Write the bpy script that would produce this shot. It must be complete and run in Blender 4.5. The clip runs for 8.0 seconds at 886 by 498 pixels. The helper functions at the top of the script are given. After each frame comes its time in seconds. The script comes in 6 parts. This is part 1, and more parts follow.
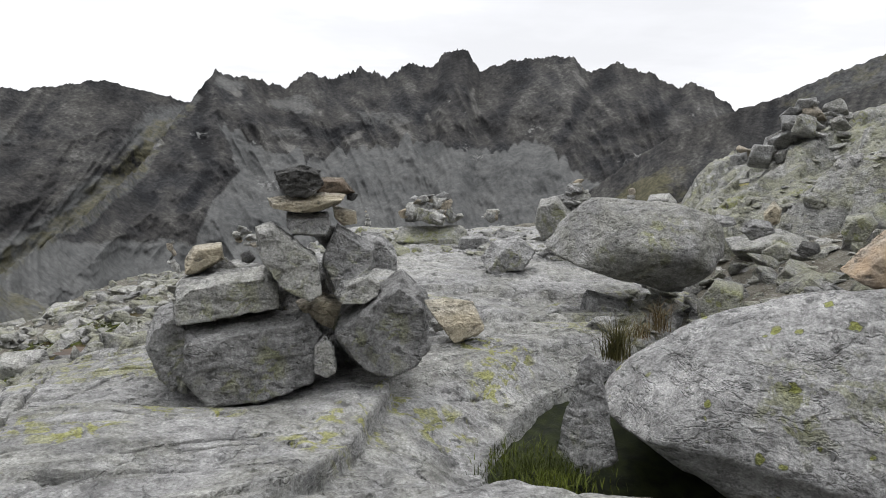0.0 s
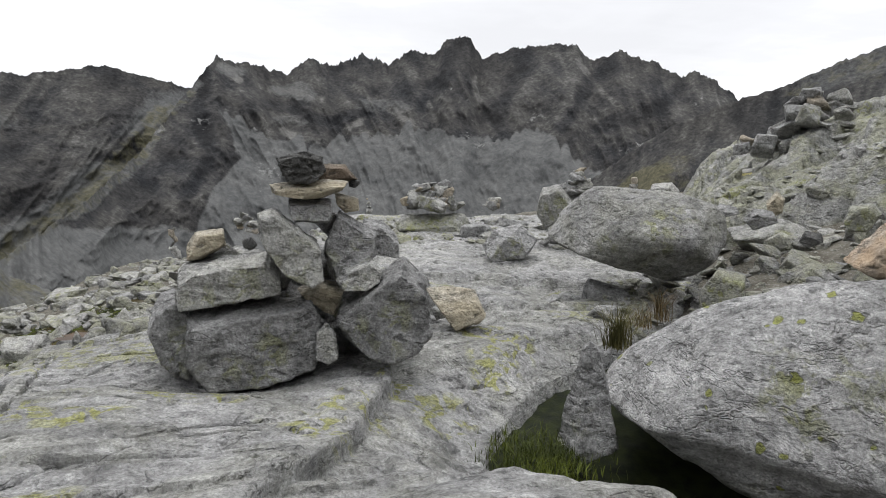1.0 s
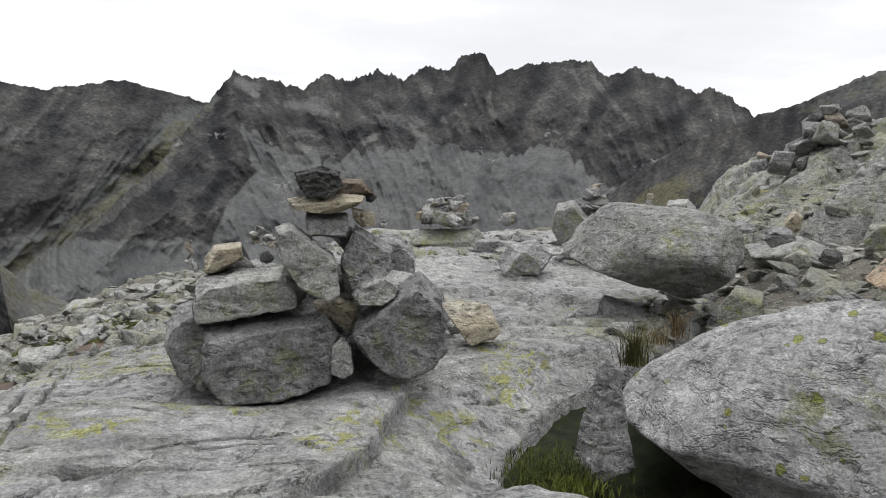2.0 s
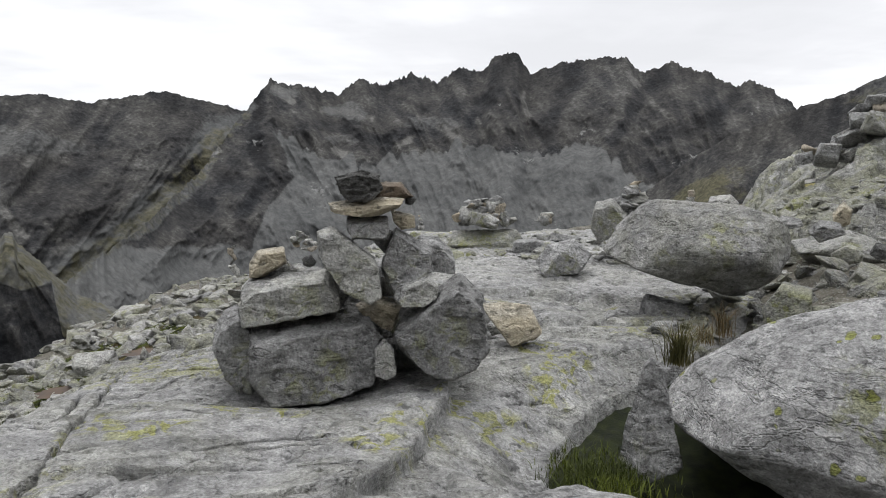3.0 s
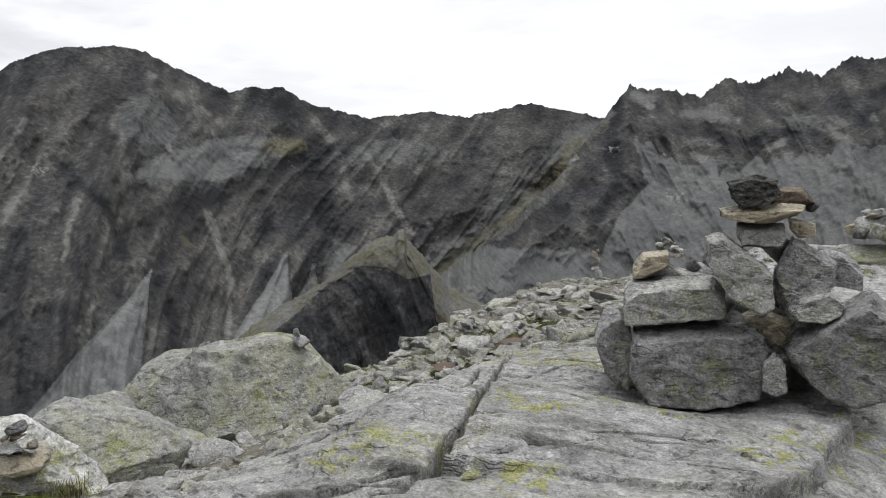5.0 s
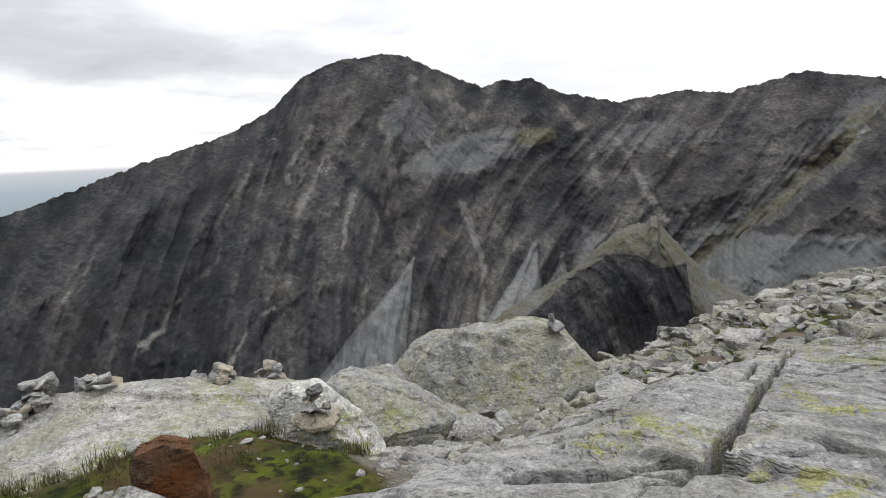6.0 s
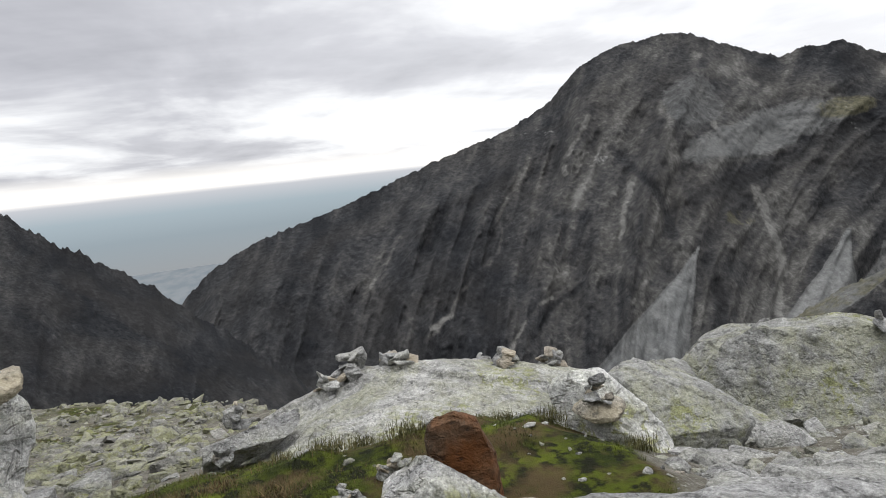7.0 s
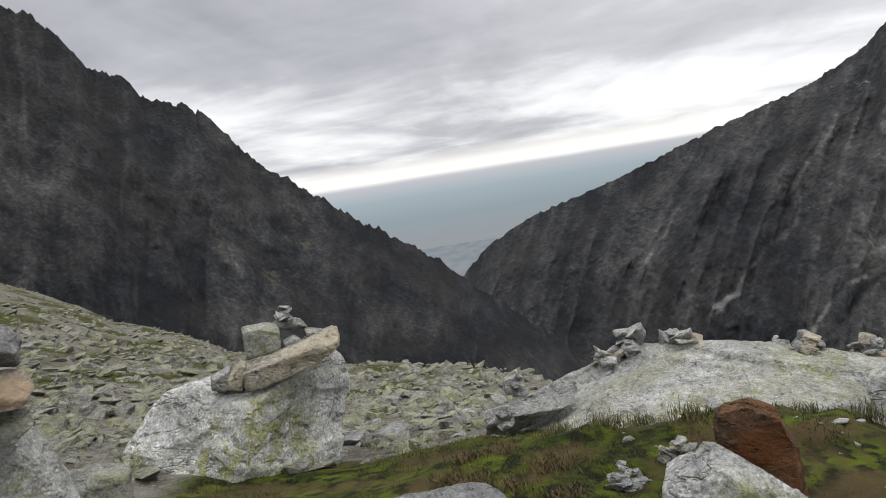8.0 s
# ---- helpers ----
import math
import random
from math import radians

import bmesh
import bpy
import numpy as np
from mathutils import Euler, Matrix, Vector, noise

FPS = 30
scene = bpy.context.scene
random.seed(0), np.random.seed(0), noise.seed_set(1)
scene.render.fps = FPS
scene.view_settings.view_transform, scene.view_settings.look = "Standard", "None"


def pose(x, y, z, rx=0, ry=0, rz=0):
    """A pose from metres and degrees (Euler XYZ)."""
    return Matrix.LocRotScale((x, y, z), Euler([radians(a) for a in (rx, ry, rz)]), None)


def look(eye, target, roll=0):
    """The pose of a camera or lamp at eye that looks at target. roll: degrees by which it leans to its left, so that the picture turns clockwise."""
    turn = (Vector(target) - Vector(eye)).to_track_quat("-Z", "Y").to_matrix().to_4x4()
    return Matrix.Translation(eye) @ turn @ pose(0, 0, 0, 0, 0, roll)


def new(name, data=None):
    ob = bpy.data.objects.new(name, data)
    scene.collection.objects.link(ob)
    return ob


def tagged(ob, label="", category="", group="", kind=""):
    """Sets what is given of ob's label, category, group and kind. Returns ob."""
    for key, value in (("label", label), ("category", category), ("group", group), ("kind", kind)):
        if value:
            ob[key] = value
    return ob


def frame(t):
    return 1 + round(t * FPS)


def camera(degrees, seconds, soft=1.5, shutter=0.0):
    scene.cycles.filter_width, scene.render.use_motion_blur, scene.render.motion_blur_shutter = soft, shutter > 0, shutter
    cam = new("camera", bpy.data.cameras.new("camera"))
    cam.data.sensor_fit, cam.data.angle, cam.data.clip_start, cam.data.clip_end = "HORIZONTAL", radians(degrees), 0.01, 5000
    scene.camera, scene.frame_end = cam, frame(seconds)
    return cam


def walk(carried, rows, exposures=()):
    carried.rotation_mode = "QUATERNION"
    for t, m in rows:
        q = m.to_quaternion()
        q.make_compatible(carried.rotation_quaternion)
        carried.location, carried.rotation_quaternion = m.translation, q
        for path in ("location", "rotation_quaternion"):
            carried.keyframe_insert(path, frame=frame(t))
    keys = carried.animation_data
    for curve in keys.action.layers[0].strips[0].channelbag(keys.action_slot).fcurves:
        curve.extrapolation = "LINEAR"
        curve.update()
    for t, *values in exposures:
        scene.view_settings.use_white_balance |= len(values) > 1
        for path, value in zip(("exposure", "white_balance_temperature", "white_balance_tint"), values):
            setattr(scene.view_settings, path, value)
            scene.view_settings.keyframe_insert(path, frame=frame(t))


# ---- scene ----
# ------------------------------------------------------------------ camera
cam = camera(66.6, 8.0, soft=1.0)


def held(x, y, z, yaw, pitch, roll):
    """A camera pose: yaw to the left from +y, pitch upwards, roll to the left."""
    return pose(x, y, z, 90 + pitch, 0, yaw) @ pose(0, 0, 0, 0, 0, roll)


PATH_ROWS = [
    (0.0, held(0.000, 0.000, 1.500, 0.00, -7.80, 1.45)),
    (0.5, held(-0.002, 0.003, 1.498, -0.10, -8.32, 1.39)),
    (1.0, held(-0.006, 0.005, 1.497, 0.05, -8.81, 1.81)),
    (2.5, held(-0.027, 0.002, 1.499, 2.58, -7.18, 1.53)),
    (3.0, held(-0.035, -0.008, 1.498, 4.37, -7.54, 0.65)),
    (3.5, held(-0.052, -0.022, 1.497, 6.52, -8.14, 0.95)),
    (4.0, held(-0.096, -0.062, 1.496, 14.19, -8.61, 1.08)),
    (4.2, held(-0.115, -0.089, 1.495, 18.03, -8.35, 0.85)),
    (5.3, held(-0.159, -0.206, 1.490, 39.43, -7.07, -0.19)),
    (5.5, held(-0.172, -0.210, 1.485, 43.29, -7.19, -0.36)),
    (6.0, held(-0.213, -0.200, 1.462, 54.83, -7.62, -3.01)),
    (6.5, held(-0.252, -0.190, 1.445, 64.52, -7.30, -4.61)),
    (7.0, held(-0.310, -0.188, 1.423, 78.21, -6.52, -6.25)),
    (7.5, held(-0.345, -0.195, 1.412, 90.34, -7.36, -5.92)),
    (8.0, held(-0.335, -0.212, 1.420, 101.32, -5.63, -8.98)),
]
walk(cam, PATH_ROWS, [(0.0, 0.0), (1.2, 0.0), (2.5, -0.05), (4.0, -0.14), (5.5, 0.0), (7.2, -0.04), (8.0, -0.16)])

# ------------------------------------------------------------------ sky and sun
world = bpy.data.worlds.new("overcast_sky")
scene.world = world
world.use_nodes = True


def build_sky(tree):
    n, k = tree.nodes, tree.links.new
    n.clear()

    def math_node(op, a, b=None, clamp=False):
        m = n.new("ShaderNodeMath")
        m.operation, m.use_clamp = op, clamp
        for i, v in enumerate((a, b)):
            if v is None:
                continue
            if isinstance(v, (int, float)):
                m.inputs[i].default_value = v
            else:
                k(v, m.inputs[i])
        return m.outputs[0]

    def ramp(fac, stops):
        r = n.new("ShaderNodeValToRGB")
        els = r.color_ramp.elements
        while len(els) < len(stops):
            els.new(0.5)
        for e, (p, c) in zip(els, stops):
            e.position, e.color = p, (*c, 1)
        k(fac, r.inputs[0])
        return r.outputs[0]

    def mixed(kind, fac, a, b):
        m = n.new("ShaderNodeMix")
        m.data_type, m.blend_type = "RGBA", kind
        for sock, v in ((m.inputs[0], fac), (m.inputs[6], a), (m.inputs[7], b)):
            if isinstance(v, (int, float)):
                sock.default_value = v
            elif isinstance(v, tuple):
                sock.default_value = (*v, 1)
            else:
                k(v, sock)
        return m.outputs[2]

    coord = n.new("ShaderNodeTexCoord").outputs["Generated"]
    sep = n.new("ShaderNodeSeparateXYZ")
    k(coord, sep.inputs[0])
    x, y, z = sep.outputs
    up = math_node("MAXIMUM", math_node("ADD", z, 0.09), 0.02)
    plane = n.new("ShaderNodeCombineXYZ")
    k(math_node("DIVIDE", x, up), plane.inputs[0])
    k(math_node("DIVIDE", y, up), plane.inputs[1])

    def cloud(scale, sx, sy, detail, offset, turn):
        mp = n.new("ShaderNodeMapping")
        mp.inputs["Scale"].default_value = (sx, sy, 1)
        mp.inputs["Location"].default_value = (offset, offset * 0.7, 0)
        mp.inputs["Rotation"].default_value = (0, 0, radians(turn))
        k(plane.outputs[0], mp.inputs[0])
        t = n.new("ShaderNodeTexNoise")
        t.inputs["Scale"].default_value = scale
        t.inputs["Detail"].default_value = detail
        t.inputs["Roughness"].default_value = 0.55
        t.inputs["Distortion"].default_value = 0.35
        k(mp.outputs[0], t.inputs[0])
        return t.outputs[0]

    low = cloud(0.36, 0.9, 0.6, 7, 3.1, 24)
    fine = cloud(1.1, 0.6, 1.0, 5, 8.4, 30)
    both = math_node("ADD", math_node("MULTIPLY", low, 0.72), math_node("MULTIPLY", fine, 0.28))
    deck = ramp(both, ((0.38, (0.47, 0.475, 0.52)), (0.46, (0.66, 0.665, 0.715)), (0.52, (0.99, 1.0, 1.03)), (0.60, (1.38, 1.39, 1.40))))
    # the deck is thin and bright ahead, thick and grey over the gap to the left
    side = math_node("MULTIPLY_ADD", x, -0.75)
    n[-1].inputs[2].default_value = 0.02
    wide = math_node("ADD", side, math_node("MULTIPLY", y, -0.75), clamp=True)
    pale = mixed("MIX", 0.58, deck, (1.32, 1.33, 1.36))
    deck = mixed("MIX", wide, pale, deck)
    # an overcast sky is brightest overhead
    rise = math_node("MULTIPLY_ADD", math_node("SUBTRACT", z, 0.30, True), 1.5)
    n[-1].inputs[2].default_value = 1.0
    deck = mixed("MULTIPLY", 1.0, deck, rise)
    # bright strip over the horizon, bluish haze over the plain under it
    height = math_node("MULTIPLY_ADD", z, 5.0)
    n[-1].inputs[2].default_value = 0.5
    strip = ramp(height, ((0.50, (0, 0, 0)), (0.575, (1, 1, 1)), (0.63, (1, 1, 1)), (0.74, (0, 0, 0))))
    deck = mixed("MIX", math_node("MULTIPLY", strip, 0.85), deck, (1.40, 1.36, 1.30))
    haze = ramp(height, ((0.0, (0.38, 0.40, 0.42)), (0.26, (0.36, 0.43, 0.48)), (0.42, (0.44, 0.53, 0.59)), (0.54, (0.66, 0.68, 0.73))))
    low_air = ramp(height, ((0.538, (1, 1, 1)), (0.568, (0, 0, 0))))
    deck = mixed("MIX", low_air, deck, haze)
    blue = n.new("ShaderNodeTexSky")
    blue.sky_type, blue.sun_disc = "NISHITA", False
    blue.sun_elevation, blue.sun_rotation = radians(65), radians(-35)
    blue_bg, deck_bg = n.new("ShaderNodeBackground"), n.new("ShaderNodeBackground")
    k(blue.outputs[0], blue_bg.inputs[0])
    k(deck, deck_bg.inputs[0])
    blue_bg.inputs[1].default_value, deck_bg.inputs[1].default_value = 0.06, 0.98
    mix, out = n.new("ShaderNodeMixShader"), n.new("ShaderNodeOutputWorld")
    mix.inputs[0].default_value = 0.93
    k(blue_bg.outputs[0], mix.inputs[1])
    k(deck_bg.outputs[0], mix.inputs[2])
    k(mix.outputs[0], out.inputs[0])


build_sky(world.node_tree)
sun = new("sun", bpy.data.lights.new("sun", "SUN"))
sun.data.energy, sun.data.angle, sun.data.color = 1.35, radians(20), (1.0, 0.98, 0.95)
sun.matrix_basis = look((-9, 13, 34), (0, 0, 0))
# ------------------------------------------------------------------ materials


class Nodes:
    """A short hand for node materials in object or world space."""

    def __init__(self, name, space="Object"):
        self.mat = bpy.data.materials.new(name)
        self.mat.use_nodes = True
        self.n, self.link = self.mat.node_tree.nodes, self.mat.node_tree.links.new
        self.bsdf = self.n["Principled BSDF"]
        if space == "World":
            self.coord = self.n.new("ShaderNodeNewGeometry").outputs["Position"]
        else:
            self.coord = self.n.new("ShaderNodeTexCoord").outputs["Object"]

    def put(self, sock, v):
        if isinstance(v, (int, float)):
            sock.default_value = v
        elif isinstance(v, tuple):
            sock.default_value = (*v, 1) if len(v) == 3 and len(sock.default_value) == 4 else v
        else:
            self.link(v, sock)

    def noise(self, scale, detail=4, rough=0.55, stretch=(1, 1, 1), turn=(0, 0, 0), warp=0.0):
        mp = self.n.new("ShaderNodeMapping")
        mp.inputs["Scale"].default_value = stretch
        mp.inputs["Rotation"].default_value = [radians(a) for a in turn]
        self.link(self.coord, mp.inputs[0])
        t = self.n.new("ShaderNodeTexNoise")
        t.inputs["Scale"].default_value, t.inputs["Detail"].default_value = scale, detail
        t.inputs["Roughness"].default_value, t.inputs["Distortion"].default_value = rough, warp
        self.link(mp.outputs[0], t.inputs[0])
        return t.outputs[0]

    def cells(self, scale, feature="F1", warp=0.0):
        v = self.n.new("ShaderNodeTexVoronoi")
        v.feature = feature
        v.inputs["Scale"].default_value = scale
        self.link(self.coord, v.inputs["Vector"])
        return v.outputs["Distance"]

    def ramp(self, fac, stops):
        r = self.n.new("ShaderNodeValToRGB")
        els = r.color_ramp.elements
        while len(els) < len(stops):
            els.new(0.5)
        for e, (p, c) in zip(els, stops):
            e.position, e.color = p, ((c, c, c, 1) if isinstance(c, (int, float)) else (*c, 1))
        self.link(fac, r.inputs[0])
        return r.outputs[0]

    def mix(self, fac, a, b, kind="MIX"):
        m = self.n.new("ShaderNodeMix")
        m.data_type, m.blend_type = "RGBA", kind
        self.put(m.inputs[0], fac), self.put(m.inputs[6], a), self.put(m.inputs[7], b)
        return m.outputs[2]

    def math(self, op, a, b=0.0, clamp=False):
        m = self.n.new("ShaderNodeMath")
        m.operation, m.use_clamp = op, clamp
        self.put(m.inputs[0], a), self.put(m.inputs[1], b)
        return m.outputs[0]

    def attribute(self, name):
        a = self.n.new("ShaderNodeAttribute")
        a.attribute_name = name
        return a.outputs["Fac"]

    def chance(self):
        return self.n.new("ShaderNodeObjectInfo").outputs["Random"]

    def island(self):
        return self.n.new("ShaderNodeNewGeometry").outputs["Random Per Island"]

    def up(self):
        s = self.n.new("ShaderNodeSeparateXYZ")
        self.link(self.n.new("ShaderNodeNewGeometry").outputs["Normal"], s.inputs[0])
        return s.outputs[2]

    def done(self, colour, rough=0.9, height=None, strength=0.5, distance=0.01, spec=0.25):
        self.put(self.bsdf.inputs["Base Color"], colour)
        self.put(self.bsdf.inputs["Roughness"], rough)
        self.bsdf.inputs["Specular IOR Level"].default_value = spec
        if height is not None:
            b = self.n.new("ShaderNodeBump")
            b.inputs["Strength"].default_value, b.inputs["Distance"].default_value = strength, distance
            self.put(b.inputs["Height"], height)
            self.link(b.outputs[0], self.bsdf.inputs["Normal"])
        return self.mat


def granite(name, pale, dark, lichen=0.0, tint=(0.5, 0.5, 0.5), tinted=0.0, grain=1.0, lichen_colour=(0.28, 0.295, 0.095), space="Object", vary="object", discs=0.0, veil=0.0, mapped=False, streak=0.0, seams=0.4):
    """Speckled granite: crystals, weathered stains, lichen in ragged patches or round discs, a thin grey-green veil."""
    m = Nodes(name, space)
    stain = m.noise(1.6 * grain, 8, 0.68, warp=0.4)
    mid = m.noise(11 * grain, 7, 0.72, turn=(30, 10, 50))
    fleck = m.noise(95 * grain, 3, 0.65)
    layer = m.noise(4.6 * grain, 9, 0.72, (1, 1, 1.9), (24, -18, 15), 0.9)
    c = m.mix(m.ramp(stain, ((0.36, 0), (0.62, 1))), dark, pale)
    c = m.mix(1.0, c, m.ramp(mid, ((0.34, 0.68), (0.46, 0.95), (0.54, 1.04), (0.66, 1.28))), "MULTIPLY")
    c = m.mix(1.0, c, m.ramp(layer, ((0.33, 0.80), (0.46, 0.98), (0.54, 1.02), (0.66, 1.12))), "MULTIPLY")
    salt = m.noise(33 * grain, 5, 0.78, turn=(50, 5, 80))
    c = m.mix(1.0, c, m.ramp(salt, ((0.35, 0.60), (0.46, 0.95), (0.54, 1.05), (0.65, 1.38))), "MULTIPLY")
    c = m.mix(1.0, c, m.ramp(fleck, ((0.35, 0.68), (0.46, 0.97), (0.54, 1.03), (0.65, 1.28))), "MULTIPLY")
    patch = m.noise(5.5 * grain, 8, 0.74, turn=(80, 25, 40), warp=0.5)
    c = m.mix(1.0, c, m.ramp(patch, ((0.36, 0.80), (0.45, 0.97), (0.54, 1.03), (0.64, 1.16))), "MULTIPLY")
    crust = m.noise(3.1 * grain, 8, 0.76, turn=(20, 50, 10), warp=1.1)
    c = m.mix(m.math("MULTIPLY", m.ramp(crust, ((0.585, 0.0), (0.64, 0.7))), m.ramp(fleck, ((0.40, 1.0), (0.60, 0.35)))), c, tuple(v * 0.36 for v in dark))
    c = m.mix(m.ramp(crust, ((0.33, 0.5), (0.41, 0.0))), c, tuple(min(0.74, v * 1.28) for v in pale))
    seam = m.noise(1.7 * grain, 5, 0.6, (1, 1, 2.2), (60, 35, 15), 0.35)
    seam = m.ramp(m.math("ABSOLUTE", m.math("SUBTRACT", seam, 0.47)), ((0.0, 1.0), (0.004, 0.8), (0.009, 0.0)))
    c = m.mix(m.math("MULTIPLY", seam, m.ramp(stain, ((0.40, seams), (0.50, 0.0)))), c, (0.03, 0.03, 0.03))
    if streak:
        run = m.noise(2.4, 6, 0.66, (1.0, 2.2, 1.0), (0, 0, 26), 1.0)
        c = m.mix(m.ramp(run, ((0.36, streak), (0.45, 0.0))), c, tuple(v * 0.42 for v in dark))
        c = m.mix(m.ramp(run, ((0.55, 0.0), (0.68, streak * 0.6))), c, tuple(min(0.7, v * 1.25) for v in pale))
    if tinted:
        c = m.mix(m.math("MULTIPLY", m.ramp(m.noise(3.7 * grain, 4), ((0.40, 0), (0.60, 1))), tinted), c, m.mix(m.ramp(mid, ((0.35, 0), (0.65, 1))), tuple(v * 0.6 for v in tint), tint))
    relief = m.noise(5.0 * grain, 9, 0.62, turn=(15, 70, 30), warp=0.3)
    pit = m.noise(16 * grain, 3, 0.5, (1, 1, 1.5), (35, 15, 60), 0.2)
    # pits and low relief get their shade as darker colour, besides the bump
    c = m.mix(m.ramp(pit, ((0.30, 0.8), (0.37, 0.0))), c, tuple(v * 0.35 for v in dark))
    c = m.mix(m.ramp(relief, ((0.34, 0.6), (0.42, 0.0))), c, tuple(v * 0.45 for v in dark))
    rnd = m.chance() if vary == "object" else m.island()
    c = m.mix(1.0, c, m.ramp(rnd, ((0.0, 0.78), (1.0, 1.16))), "MULTIPLY")
    if veil:
        thin = m.ramp(m.noise(1.9 * grain, 7, 0.7, turn=(70, 20, 0), warp=0.7), ((0.44, 0), (0.56, veil)))
        c = m.mix(m.math("MULTIPLY", thin, m.ramp(mid, ((0.36, 0.3), (0.55, 1.0)))), c, m.mix(m.ramp(fleck, ((0.4, 0), (0.6, 1))), (0.19, 0.195, 0.085), (0.33, 0.335, 0.165)))
    if lichen:
        where = m.attribute("lichen") if mapped else m.ramp(m.noise(1.3 * grain, 3), ((0.60 - 0.14 * lichen, 0), (0.70 - 0.14 * lichen, 1)))
        spots = m.ramp(m.noise(13 * grain, 5, 0.65, warp=0.7), ((0.50, 0), (0.56, 1)))
        c = m.mix(m.math("MULTIPLY", m.math("MULTIPLY", where, spots), 0.7), c, m.mix(m.ramp(fleck, ((0.4, 0), (0.6, 1))), tuple(v * 0.5 for v in lichen_colour), lichen_colour))
    if discs:
        v = m.n.new("ShaderNodeTexVoronoi")
        v.inputs["Scale"].default_value = 11.0
        warped = m.n.new("ShaderNodeVectorMath")
        warped.operation = "ADD"
        tex = m.n.new("ShaderNodeTexNoise")
        tex.inputs["Scale"].default_value = 22
        shift = m.n.new("ShaderNodeVectorMath")
        shift.operation = "SCALE"
        shift.inputs["Scale"].default_value = 0.045
        m.link(m.coord, tex.inputs[0]), m.link(tex.outputs[1], shift.inputs[0]), m.link(m.coord, warped.inputs[0]), m.link(shift.outputs[0], warped.inputs[1])
        m.link(warped.outputs[0], v.inputs["Vector"])
        pick = m.n.new("ShaderNodeSeparateColor")
        m.link(v.outputs["Color"], pick.inputs[0])
        size = m.math("MULTIPLY", m.ramp(pick.outputs[0], ((0.58, 0.0), (0.59, 0.14), (1.0, 0.33))), 1.0)
        inside = m.math("SUBTRACT", size, v.outputs["Distance"])
        there = m.ramp(m.noise(1.1, 2), ((0.43, 0), (0.47, 1)))
        c = m.mix(m.math("MULTIPLY", m.ramp(inside, ((0.0, 0), (0.01, 0.8), (0.05, 0.0))), there), c, (0.05, 0.055, 0.03))
        c = m.mix(m.math("MULTIPLY", m.ramp(inside, ((0.02, 0), (0.05, 0.9))), there), c, m.mix(m.ramp(fleck, ((0.4, 0), (0.6, 1))), (0.15, 0.16, 0.035), (0.30, 0.32, 0.08)))
    h = m.math("ADD", m.math("ADD", m.math("MULTIPLY", relief, 1.0), m.math("ADD", m.math("MULTIPLY", layer, 0.7), m.math("ADD", m.math("MULTIPLY", salt, 0.15), m.math("MULTIPLY", m.ramp(pit, ((0.34, 0.0), (0.44, 1.0))), 0.2)))), m.math("SUBTRACT", m.math("MULTIPLY", fleck, 0.05), m.math("MULTIPLY", seam, 0.2)))
    return m.done(c, m.ramp(mid, ((0.3, 0.95), (0.7, 0.82))), h, 1.0, 0.07 / grain)


MAT = {
    "slab": granite("weathered_granite", (0.365, 0.363, 0.357), (0.235, 0.235, 0.233), 1.0, vary="island", lichen_colour=(0.38, 0.385, 0.085), veil=0.12, mapped=True, streak=0.2),
    "spotted": granite("lichen_spotted_granite", (0.43, 0.427, 0.42), (0.28, 0.28, 0.277), 0.2, discs=1.0, seams=0.0),
    "grey": granite("grey_granite", (0.345, 0.343, 0.337), (0.205, 0.205, 0.203), 0.08),
    "pale": granite("pale_granite", (0.41, 0.406, 0.396), (0.26, 0.26, 0.255), 0.15, veil=0.15),
    "green": granite("lichened_granite", (0.36, 0.36, 0.345), (0.21, 0.21, 0.20), 0.5, veil=0.42),
    "outcrop": granite("pale_outcrop_granite", (0.46, 0.456, 0.435), (0.30, 0.30, 0.285), 0.4, veil=0.40),
    "white": granite("white_lichened_granite", (0.72, 0.715, 0.70), (0.50, 0.50, 0.49), 0.9, lichen_colour=(0.38, 0.39, 0.09), veil=0.35, grain=0.6),
    "tan": granite("tan_granite", (0.468, 0.433, 0.365), (0.289, 0.272, 0.230), 0.0, (0.52, 0.44, 0.29), 0.55),
    "orange": granite("orange_granite", (0.442, 0.383, 0.315), (0.306, 0.272, 0.230), 0.0, (0.50, 0.36, 0.23), 0.8),
    "brown": granite("brown_weathered_stone", (0.24, 0.21, 0.17), (0.12, 0.105, 0.085), 0.0, (0.22, 0.15, 0.10), 0.5),
    "dark": granite("dark_lichened_stone", (0.13, 0.128, 0.122), (0.045, 0.045, 0.044), 0.0),
    "rust": granite("rust_stained_stone", (0.17, 0.10, 0.055), (0.09, 0.065, 0.045), 0.0, (0.17, 0.062, 0.017), 1.0),
    "far_rubble": granite("far_loose_granite", (0.27, 0.264, 0.242), (0.135, 0.132, 0.119), 0.4, vary="island", veil=0.6),
    "loose_pale": granite("pale_loose_granite", (0.40, 0.396, 0.384), (0.25, 0.25, 0.243), 0.15, veil=0.15, space="World"),
    "loose_grey": granite("grey_loose_granite", (0.33, 0.33, 0.322), (0.20, 0.20, 0.197), 0.08, space="World"),
    "loose_green": granite("lichened_loose_granite", (0.34, 0.34, 0.32), (0.20, 0.20, 0.19), 0.4, veil=0.5, space="World"),
    "loose_tan": granite("tan_loose_granite", (0.40, 0.36, 0.30), (0.24, 0.22, 0.185), 0.0, (0.44, 0.37, 0.25), 0.55, space="World"),
    "rubble": granite("loose_granite", (0.36, 0.356, 0.345), (0.19, 0.19, 0.184), 0.3, vary="island", veil=0.4),
}


